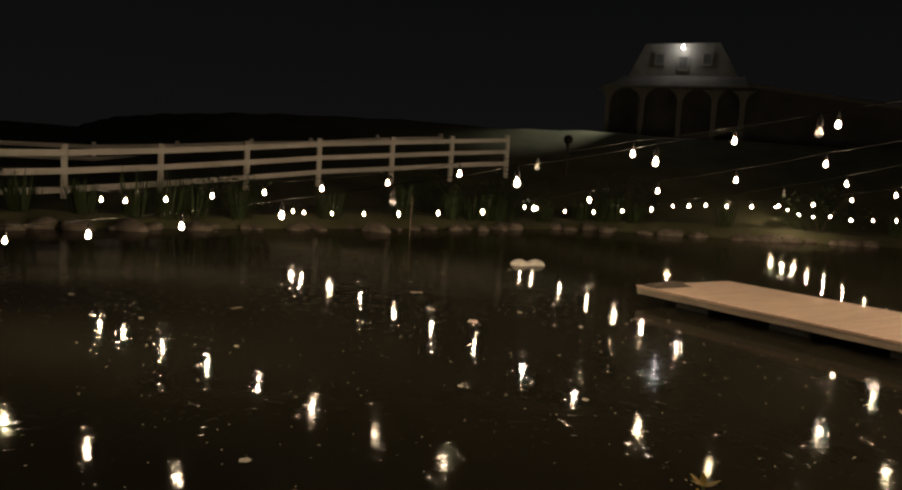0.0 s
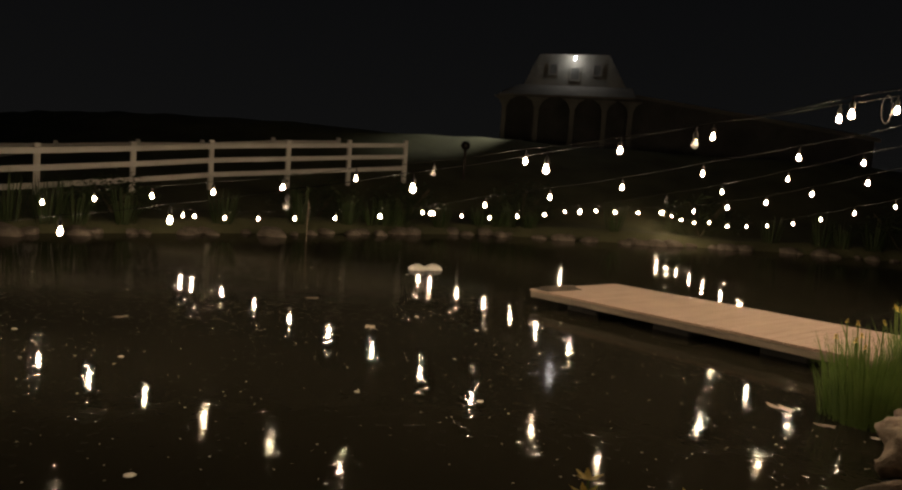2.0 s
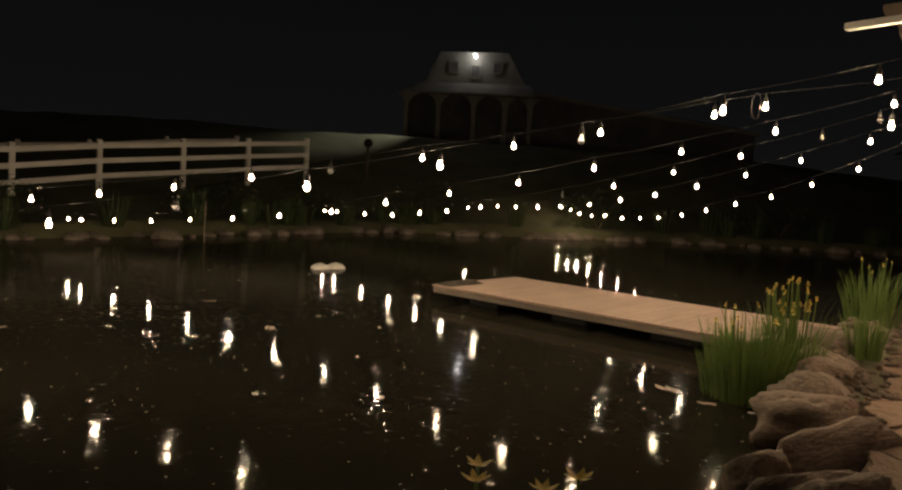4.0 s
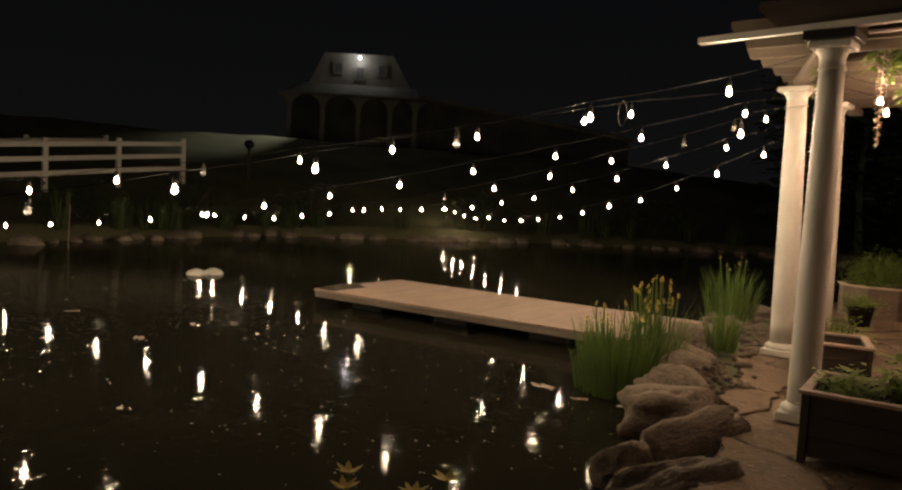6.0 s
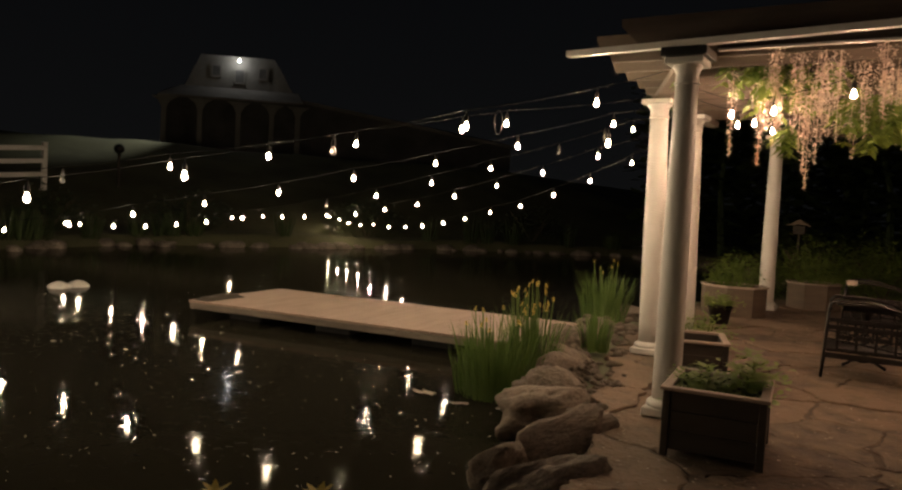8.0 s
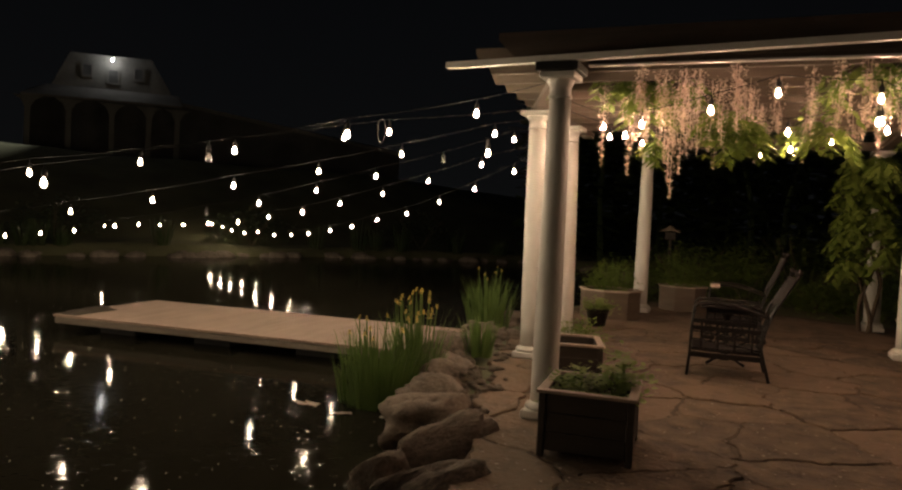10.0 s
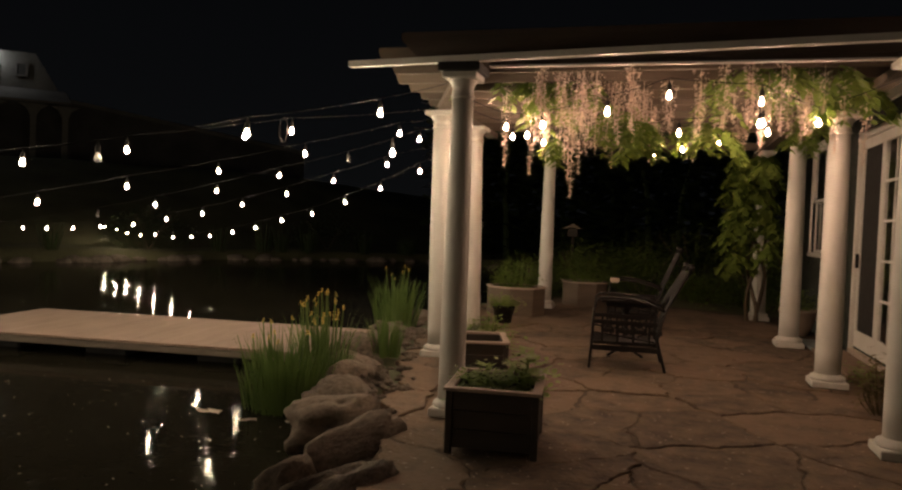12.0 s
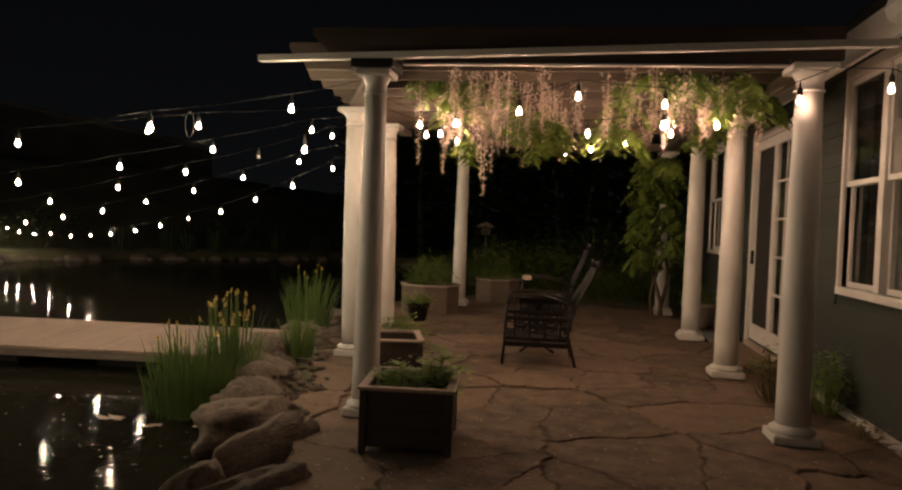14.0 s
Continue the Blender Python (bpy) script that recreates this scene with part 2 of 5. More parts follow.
def tube(points, radius, sides=6, bm=None, taper=None):
    """A round bar along points."""
    bm = bm or bmesh.new()
    pts = [Vector(q) for q in points]
    rings = []
    for i, q in enumerate(pts):
        d = (pts[min(i + 1, len(pts) - 1)] - pts[max(i - 1, 0)]).normalized()
        u = d.cross(Vector((0, 0, 1)) if abs(d.z) < 0.95 else Vector((1, 0, 0))).normalized()
        w = d.cross(u)
        r = radius if taper is None else radius + (taper - radius) * i / (len(pts) - 1)
        rings.append([bm.verts.new(q + r * (math.cos(2 * math.pi * k / sides) * u + math.sin(2 * math.pi * k / sides) * w)) for k in range(sides)])
    for a, b in zip(rings, rings[1:]):
        for k in range(sides):
            bm.faces.new((a[k], a[(k + 1) % sides], b[(k + 1) % sides], b[k]))
    bm.faces.new(rings[0][::-1])
    bm.faces.new(rings[-1])
    return bm


def prism(poly, z0, z1, bm=None, inset=0.0):
    """An upright slab over a plan polygon; inset narrows its top."""
    bm = bm or bmesh.new()
    c = sum((Vector((x, y, 0)) for x, y in poly), Vector()) / len(poly)
    low = [bm.verts.new((x, y, z0)) for x, y in poly]
    if inset:
        mid = [bm.verts.new((x, y, z1 - inset)) for x, y in poly]
        top = []
        for x, y in poly:
            d = Vector((x, y, 0)) - c
            k = max(0.0, 1 - inset * 1.4 / max(d.length, 1e-4))
            top.append(bm.verts.new((c.x + d.x * k, c.y + d.y * k, z1)))
        rows = [low, mid, top]
    else:
        rows = [low, [bm.verts.new((x, y, z1)) for x, y in poly]]
    n = len(poly)
    for a, b in zip(rows, rows[1:]):
        for k in range(n):
            bm.faces.new((a[k], a[(k + 1) % n], b[(k + 1) % n], b[k]))
    bm.faces.new(rows[-1])
    bm.faces.new(rows[0][::-1])
    return bm


def sag(a, b, drop, n):
    a, b = Vector(a), Vector(b)
    return [a.lerp(b, i / n) - Vector((0, 0, 4 * drop * (i / n) * (1 - i / n))) for i in range(n + 1)]


# ---- ground, pond and far bank ----
POND = [(-1.9, 3.3), (-2.3, 4.6), (-2.75, 5.7), (-3.2, 7.0), (-3.3, 8.6), (-3.6, 10.4), (-3.6, 12.5), (-3.2, 15.0), (-2.4, 19.0), (-4.0, 24.5),
        (-9.0, 27.6), (-14.2, 22.5), (-18.6, 13.5), (-17.6, 7.0), (-16.2, 0.5), (-15.6, -6.0), (-11.0, -12.0), (-4.5, -9.0), (-2.2, -3.0), (-1.6, 1.2)]


def pond_depth(x, y):
    """Metres to the pond's edge: positive inside the water, negative on land."""
    best, inside = 1e9, False
    for (ax, ay), (bx, by) in zip(POND, POND[1:] + POND[:1]):
        dx, dy = bx - ax, by - ay
        k = max(0.0, min(1.0, ((x - ax) * dx + (y - ay) * dy) / (dx * dx + dy * dy)))
        best = min(best, math.hypot(x - ax - k * dx, y - ay - k * dy))
        if (ay > y) != (by > y) and x < ax + (y - ay) / (by - ay) * dx:
            inside = not inside
    return best if inside else -best


def ground_height(x, y):
    d = pond_depth(x, y)
    if d > 0:
        return WATER - min(0.9, 0.15 + 0.35 * d)
    d = -d
    near = x > -6 and y < 14.5
    bank = WATER - 0.12 + min(d, 0.55) / 0.55 * (0.30 if near else 0.42)
    if near:
        return bank
    far = max(0.0, d - 3.0)
    side = max(0.0, min(1.0, (-x - 6) / 14))
    slope = 0.06 + 0.27 * max(0.0, min(1.0, (y + 1) / 14))
    rise = side * min(3.5, slope * far)
    return bank + rise + 0.12 * noise.noise(Vector((x * 0.25, y * 0.25, 0))) * min(1, d)


def terrain():
    def axis(lo, hi, flo, fhi):
        out, v = [], lo
        while v < hi:
            out.append(v)
            v += 0.4 if flo <= v <= fhi else max(0.8, 0.16 * min(abs(v - flo), abs(v - fhi)))
        return out + [hi]
    xs, ys = axis(-420, 420, -24, 3.2), axis(-420, 420, -9, 29)
    verts = [(x, y, ground_height(x, y)) for y in ys for x in xs]
    w = len(xs)
    faces = [(j * w + i, j * w + i + 1, (j + 1) * w + i + 1, (j + 1) * w + i) for j in range(len(ys) - 1) for i in range(w - 1)]
    me = bpy.data.meshes.new("ground")
    me.from_pydata(verts, [], faces)
    me.materials.append(GRASSY)
    me.shade_smooth()
    return tagged(new("ground", me), "dark grassy ground rising to a hill behind the pond", "ground", kind="structure")


ground = terrain()
bm = bmesh.new()
bm.faces.new([bm.verts.new((x, y, 0)) for x, y in ((-24, -16), (-0.9, -16), (-0.9, 31), (-24, 31))])
water = tagged(part("water", bm, WATERMAT, at=pose(0, 0, WATER)), "dark still pond water with fine ripples", "water", kind="structure")


# ---- columns ----
def column():
    """A round tapered porch column with square plinth and moulded cap."""
    t = thing("column", pose(0, 0, 0), "round white painted porch column on a square plinth", "column", "pergola columns")
    part("plinth", block(-0.15, 0.15, -0.15, 0.15, 0, 0.06, 0.008), WHITE, t)
    part("base_ring", lathe([(0.142, 0.06), (0.150, 0.075), (0.142, 0.095), (0.122, 0.105), (0.112, 0.115)], 32), WHITE, t, smooth=True)
    part("shaft", lathe([(0.108 - 0.022 * (k / 12) ** 1.8, 0.115 + 2.13 * k / 12) for k in range(13)], 32), WHITE, t, smooth=True)
    part("neck_ring", lathe([(0.087, 2.245), (0.096, 2.250), (0.097, 2.258), (0.094, 2.264), (0.087, 2.268), (0.087, 2.325), (0.093, 2.330), (0.097, 2.340), (0.111, 2.362), (0.114, 2.375)], 32), WHITE, t, smooth=True)
    part("abacus", block(-0.142, 0.142, -0.142, 0.142, 2.375, 2.42, 0.008), WHITE, t)
    return t


# x, y, width, height and the lean of the top in metres along x and y
COLUMNS = [(-1.325, 4.875, 0.84, 0.967, 0, 0), (-2.07, 7.04, 0.98, 1.0, -0.09, -0.053), (-2.03, 8.165, 1.0, 1.0, -0.06, -0.035), (-1.78, 12.12, 1.04, 1.09, 0, 0),
           (1.495, 5.06, 0.97, 1.005, 0, 0), (1.51, 7.24, 1.0, 1.0, 0, 0), (1.555, 9.64, 1.05, 1.085, 0, 0), (1.53, 12.43, 1.05, 1.09, 0, 0)]
first = column()
for k, (x, y, wide, high, lx, ly) in enumerate(COLUMNS):
    tilt = Matrix(((1, 0, lx / 2.42, x), (0, 1, ly / 2.42, y), (0, 0, 1, 0), (0, 0, 0, 1)))
    turned = tilt.to_quaternion().to_matrix().to_4x4()
    turned.translation = (x, y, 0)
    one = copy_thing(first, turned) if k else first
    one.matrix_basis = turned @ Matrix.Diagonal((wide, wide, high, 1))

# ---- pergola roof ----
roof = thing("pergola_roof", pose(0, 0, 0), "weathered timber pergola roof of long parallel joists on white columns", "pergola")


def plank(p, q, half, z0, z1):
    n = Vector((q[1] - p[1], p[0] - q[0], 0)).normalized() * half
    return prism([(p[0] - n.x, p[1] - n.y), (p[0] + n.x, p[1] + n.y), (q[0] + n.x, q[1] + n.y), (q[0] - n.x, q[1] - n.y)], z0, z1)


def cut_plank(x0, x1, y, half, z0, z1, slant):
    """A board along x whose near end is cut back at the bottom."""
    bm = bmesh.new()
    outline = ((x0, z1), (x0, z1 - 0.25 * (z1 - z0)), (x0 + slant, z0), (x1, z0), (x1, z1))
    rows = [[bm.verts.new((x, y + e, z)) for x, z in outline] for e in (-half, half)]
    bm.faces.new(rows[0][::-1])
    bm.faces.new(rows[1])
    for k in range(5):
        bm.faces.new((rows[0][k], rows[0][(k + 1) % 5], rows[1][(k + 1) % 5], rows[1][k]))
    bmesh.ops.recalc_face_normals(bm, faces=bm.faces)
    return bm


for p, q in (((-1.30, 5.0), (-2.10, 7.0)), ((-2.10, 7.0), (-2.09, 9.2)), ((1.52, 5.0), (1.52, 9.3))):
    part("beam", plank(p, q, 0.06, 2.423, 2.484), BEAM, roof)
for p, q in (((1.52, 9.52), (1.53, 12.6)), ((-1.81, 12.25), (1.66, 12.40))):
    part("rear_beam", plank(p, q, 0.055, 2.642, 2.76), BEAM, roof)
# The front beam and its board carry that shade in their colour.
part("header", cut_plank(-1.81, 1.66, 4.96, 0.022, 2.446, 2.655, 0.16), HEADER, roof, "deep front beam coloured dark as its face is unlit")
# White strip added to show the beam's lower edge as lit.
part("header_lit_edge", block(-1.16, 1.33, 4.936, 4.984, 2.400, 2.413), TRIM, roof, "pale strip painted as the lit foot of the front beam")
part("header_board", block(-1.16, 1.33, 4.945, 4.975, 2.415, 2.444), HEADER, roof)
for k in range(11):
    y = 5.16 + 0.385 * k
    x0 = (-2.06, -2.12, -2.23, -2.25, -2.26, -2.29, -2.33)[min(k, 6)] + 0.02 * math.sin(7 * k)
    part("joist", cut_plank(x0, 1.66, y, 0.02, 2.488, 2.600, 0.035), BEAM, roof)
for k in range(7):
    x = -1.5 + 0.5 * k
    part("lath", plank((x, 5.0), (x, 9.15), 0.018, 2.604, 2.638), BEAM, roof)
part("front_rail", plank((-2.16, 4.86), (1.76, 4.42), 0.03, 2.40, 2.440), TRIM, roof, "white painted front rail")
part("cap_board", block(-1.47, -1.18, 4.73, 5.02, 2.342, 2.398, 0.004), SOCKET, roof, "dark cap board on the corner column")

# ---- dock ----
dock = thing("floating_dock", pose(-7.6, 6.13, 0, 0, 0, 6.4), "pale floating swimming dock on the pond", "dock")
LX, LY = 4.5, 1.78
part("frame", block(0, LX, 0, LY, -0.125, -0.05, 0.01), DOCKSIDE, dock)
for k in range(32):
    part("board", block(k * LX / 32 + 0.003, (k + 1) * LX / 32 - 0.003, -0.02, LY + 0.02, -0.046, -0.02, 0.003), DECK, dock)
for x in (0.4, 1.7, 3.0, 4.0):
    part("float", block(x, x + 0.5, 0.28, LY - 0.28, -0.32, -0.129, 0.02), RUBBER, dock)

# ---- light strings ----
def bulb_light(lit, core):
    label = "lit clear glass bulb hanging from a black socket" if lit else "unlit clear glass bulb hanging from a black socket"
    t = thing("string_bulb", pose(0, 0, 0), label, "light bulb", "string light bulbs")
    globe = part("globe", lathe([(0.003, -0.047), (0.015, -0.043), (0.022, -0.032), (0.024, -0.021), (0.019, -0.006), (0.011, 0.009), (0.011, 0.018)], 12),
                 core[1], t, smooth=True)
    globe.visible_shadow = False
    if lit:
        part("filament", lathe([(0.004, -0.041), (0.012, -0.036), (0.0165, -0.026), (0.014, -0.010), (0.008, 0.004), (0.006, 0.014)], 10), core[0], t, "glowing filament", smooth=True)
    part("socket", lathe([(0.015, 0.018), (0.017, 0.022), (0.017, 0.055), (0.012, 0.062), (0.005, 0.075), (0.004, 0.10)], 10), SOCKET, t, smooth=True)
    return t


def string_light(anchor0, bulbs, anchor1, mat, dark=(), faint=()):
    """A cable through the tops of its bulbs, from one anchor to the other."""
    pts = [Vector(anchor0)] + [Vector(b) + Vector((0, 0, 0.10)) for b in bulbs] + [Vector(anchor1)]
    path = []
    for a, b in zip(pts, pts[1:]):
        path += sag(a, b, 0.012 * (b - a).length, 4)[:-1]
    path.append(pts[-1])
    cab = tagged(part("light_cable", tube(path, 0.003, 5), CABLE, None), "thin black cable carrying string light bulbs", "cable", "light cables")
    for i, b in enumerate(bulbs):
        src = BULBS["dark" if i in dark else "dim" if i in faint else mat]
        copy_thing(src, pose(*b, 0, 0, 40 * i))
    return cab


BULBS = {"pond": bulb_light(True, (LIT, GLOBE)), "patio": bulb_light(True, (LITPATIO, GLOBEPATIO)), "dark": bulb_light(False, (None, DEAD)), "dim": bulb_light(True, (LITDIM, GLOBEPATIO))}
S0 = [(-7.14, -.76, .53), (-6.63, -.16, .64), (-6.15, .47, .76), (-5.64, 1.10, .90), (-5.12, 1.75, 1.06), (-4.58, 2.43, 1.24), (-4.02, 3.12, 1.43),
      (-3.42, 3.86, 1.66), (-2.82, 4.61, 1.91), (-2.15, 5.44, 2.18)]
S1 = [(-11.33, 0, .64), (-10.9, .28, .66), (-10.28, .72, .73), (-9.64, 1.19, .83), (-8.98, 1.68, .92), (-8.29, 2.16, 1.02), (-7.55, 2.65, 1.13),
      (-6.91, 3.16, 1.27), (-6.24, 3.64, 1.38), (-5.51, 4.16, 1.54), (-4.83, 4.65, 1.68), (-4.22, 5.09, 1.83), (-3.46, 5.62, 2.01), (-3.19, 5.95, 2.10)]
S2 = [(-14.03, 3.29, .38), (-13.7, 3.41, .39), (-12.96, 3.72, .43), (-12.12, 4.02, .49), (-11.28, 4.31, .57), (-10.46, 4.62, .65), (-9.57, 4.9, .75),
      (-8.70, 5.20, .87), (-7.89, 5.5, 1.04), (-7.01, 5.81, 1.21), (-6.14, 6.11, 1.38), (-5.30, 6.41, 1.58), (-4.43, 6.72, 1.78), (-3.6, 7.02, 2.0), (-2.68, 7.35, 2.26)]
S3 = [(-14.95, 8.93, .57), (-14.42, 8.92, .58), (-13.21, 8.85, .61), (-12.16, 8.80, .66), (-11.26, 8.78, .75), (-10.46, 8.77, .84), (-9.53, 8.74, .96),
      (-7.65, 8.68, 1.25), (-6.68, 8.65, 1.43), (-5.71, 8.63, 1.64), (-4.77, 8.6, 1.86), (-3.80, 8.57, 2.07), (-2.85, 8.52, 2.34)]
S4 = [(-15.69, 14.08, .72), (-13.7, 13.28, .85), (-12.63, 12.85, .88), (-11.53, 12.41, .93), (-10.51, 12.0, 1.0), (-9.39, 11.56, 1.08), (-8.36, 11.14, 1.21),
      (-7.37, 10.75, 1.33), (-6.38, 10.36, 1.5), (-5.39, 9.96, 1.68), (-4.46, 9.58, 1.87), (-3.52, 9.21, 2.08)]
S5 = [(-18.41, 21.26, .75), (-17.04, 20.2, .70), (-15.9, 19.32, .63), (-14.64, 18.35, .62), (-13.4, 17.4, .70), (-12.06, 16.36, .69), (-10.89, 15.47, .76),
      (-9.82, 14.63, .84), (-8.71, 13.79, .96), (-7.7, 13.0, 1.1), (-6.7, 12.22, 1.26), (-5.71, 11.46, 1.4), (-4.8, 10.77, 1.6), (-3.95, 10.11, 1.8), (-3.15, 9.48, 2.02)]
string_light((-7.6, -1.3, 0.60), S0, (-1.75, 5.9, 2.48), "pond", (4, 7))
string_light((-12.5, -.9, 0.75), S1, (-2.0, 6.9, 2.45), "pond", (8,))
string_light((-15.5, 2.8, 0.55), S2, (-2.1, 7.55, 2.45), "pond")
string_light((-16.5, 9.0, 0.8), S3, (-2.0, 8.5, 2.45), "pond", (7, 11))
string_light((-18.0, 15.0, 0.9), S4, (-2.0, 8.6, 2.45), "pond")
string_light((-20.0, 22.5, 0.95), S5, (-2.0, 8.7, 2.47), "pond")
# slack cable hanging in a loop beside the last bulb
loop = [(-3.245 + 0.03 * math.cos(a * math.pi / 8), 5.90 + 0.02 * math.cos(a * math.pi / 8), 2.09 + 0.11 * math.sin(a * math.pi / 8)) for a in range(4, 21)]
tagged(part("cable_loop", tube(loop, 0.004, 5), CABLE), "slack loop of black light cable", "cable", "light cables")
# the strings under the pergola roof
K1 = [(-1.33, 6.36, 2.2), (-.99, 6.24, 2.2), (-.40, 5.52, 2.2), (.03, 5.10, 2.24), (.62, 5.25, 2.22), (1.12, 6.08, 2.2)]
K2 = [(-1.41, 7.07, 2.2), (-1.25, 6.96, 2.2), (-1.18, 7.55, 2.2), (.13, 6.72, 2.2), (.73, 6.10, 2.2), (.84, 6.65, 2.2)]
K3 = [(-.10, 10.05, 2.33), (.22, 9.27, 2.33), (.29, 10.18, 2.33), (.31, 9.44, 2.33), (.58, 8.49, 2.33)]
string_light((-1.75, 6.4, 2.46), K1, (1.37, 4.83, 2.29), "patio", (), (3, 4))
string_light((1.37, 4.83, 2.29), [], (1.55, 4.75, 2.36), "patio")
copy_thing(BULBS["dim"], pose(1.40, 4.925, 2.20, 0, 0, 40))
string_light((-1.9, 7.0, 2.46), K2, (1.50, 6.9, 2.46), "patio")
string_light((-1.85, 10.4, 2.475), K3, (1.50, 8.2, 2.475), "patio")
string_light((1.55, 4.75, 2.36), [], (1.77, 4.51, 2.3), "patio")
string_light((1.77, 4.51, 2.3), [], (2.12, 4.2, 2.05), "patio")
BULBS["pond"].matrix_basis = pose(-2.12, 5.67, 1.89)
BULBS["patio"].matrix_basis = pose(.70, 6.00, 2.18)
BULBS["dim"].matrix_basis = pose(1.77, 4.51, 2.2)
BULBS["dark"].matrix_basis = pose(-3.30, 8.8, 2.28)


# ---- house beside the patio ----
WX = 2.17
OPEN = [(4.86, 6.30, 0.955, 2.58), (7.65, 9.25, 0.12, 2.44), (11.1, 12.0, 1.11, 2.60)]


def wall_with_openings():
    bm = bmesh.new()
    y = -8.0
    for a, b, z0, z1 in OPEN:
        block(WX, WX + 0.18, y, a, -0.3, 3.1, bm=bm)
        block(WX, WX + 0.18, a, b, -0.3, z0, bm=bm)
        block(WX, WX + 0.18, a, b, z1, 3.1, bm=bm)
        y = b
    block(WX, WX + 0.18, y, 13.2, -0.3, 3.1, bm=bm)
    return bm


wall = tagged(part("wall_house", wall_with_openings(), SIDING), "dark green clapboard house wall beside the patio", "wall", kind="structure")
for k in range(23):
    z = 0.05 + 0.125 * k
    spans, y = [], 0.2
    for a, b, z0, z1 in OPEN:
        if z + 0.125 > z0 - 0.09 and z < z1 + 0.09:
            spans.append((y, a - 0.09))
            y = b + 0.09
    spans.append((y, 13.2))
    for a, b in spans:
        bm = bmesh.new()
        v = [bm.verts.new(c) for c in ((WX - 0.001, a, z), (WX - 0.020, a, z), (WX - 0.007, a, z + 0.128), (WX - 0.001, a, z + 0.128),
                                       (WX - 0.001, b, z), (WX - 0.020, b, z), (WX - 0.007, b, z + 0.128), (WX - 0.001, b, z + 0.128))]
        for q in ((0, 1, 2, 3), (7, 6, 5, 4), (1, 5, 6, 2), (0, 4, 5, 1), (3, 2, 6, 7)):
            bm.faces.new([v[i] for i in q])
        part("clapboard", bm, SIDING, wall)
bm = block(WX - 0.05, WX - 0.001, -8, 7.05, -0.1, 0.045, 0.005)
tagged(part("baseboard", bm, TRIM), "white painted skirting board at the foot of the wall", "baseboard", kind="structure")
bm = bmesh.new()
for box in ((6.0, 6.1, -1, 13.2, -0.3, 3.1), (WX + 0.18, 6.0, 13.1, 13.2, -0.3, 3.1), (WX + 0.18, 6.0, -1, -0.9, -0.3, 3.1)):
    block(*box, bm=bm)
tagged(part("wall_inner", bm, SHADOW), "dim inner walls of the house", "wall", kind="structure")
tagged(part("floor", block(WX + 0.18, 6.0, -0.9, 13.1, -0.1, 0.05), SHADOW), "dark floor inside the house", "floor", kind="structure")
tagged(part("ceiling", block(WX + 0.18, 6.1, -1, 13.2, 3.104, 3.2), SHADOW), "dim ceiling inside the house", "ceiling", kind="structure")


def sash_window(name, y0, y1, z0, z1, sashes):
    w = thing(name, pose(WX, 0, 0), "white framed double hung window in the dark green wall", "window", kind="structure")
    part("frame", block(-0.03, 0.10, y0 - 0.045, y0, z0 - 0.06, z1 + 0.09, 0.004), TRIM, w)
    part("frame", block(-0.03, 0.10, y1, y1 + 0.045, z0 - 0.06, z1 + 0.09, 0.004), TRIM, w)
    part("head", block(-0.034, 0.10, y0 + 0.002, y1 - 0.002, z1, z1 + 0.09, 0.004), TRIM, w)
    part("sill", block(-0.05, 0.10, y0 + 0.002, y1 - 0.002, z0 - 0.06, z0, 0.004), TRIM, w)
    step = (y1 - y0) / sashes
    for k in range(1, sashes):
        part("mullion", block(-0.02, 0.09, y0 + k * step - 0.05, y0 + k * step + 0.05, z0, z1, 0.004), TRIM, w)
    mid = (z0 + z1) / 2
    for k in range(sashes):
        a = y0 + k * step + (0.05 if k else 0)
        b = y0 + (k + 1) * step - (0.05 if k < sashes - 1 else 0)
        for lo, hi, x in ((z0, mid + 0.02, 0.035), (mid - 0.02, z1, 0.0)):
            bm = bmesh.new()
            for box in ((x, x + 0.03, a, a + 0.034, lo, hi), (x, x + 0.03, b - 0.034, b, lo, hi),
                        (x + 0.001, x + 0.029, a + 0.034, b - 0.034, lo, lo + 0.04), (x + 0.001, x + 0.029, a + 0.034, b - 0.034, hi - 0.04, hi)):
                block(*box, bm=bm)
            s = part("sash", bm, TRIM, w)
            g = part("pane", block(x + 0.012, x + 0.018, a + 0.035, b - 0.035, lo + 0.041, hi - 0.041), PANE, s)
            g.visible_shadow = False
    return w


sash_window("window_1", *OPEN[0], 2)
sash_window("window_2", *OPEN[2], 1)

doorstep = tagged(part("doorstep", block(1.76, WX - 0.062, 8.40, 10.15, 0.004, 0.045, 0.01), SLATE), "low bluish grey stone slab before the patio door", "doorstep", kind="structure")
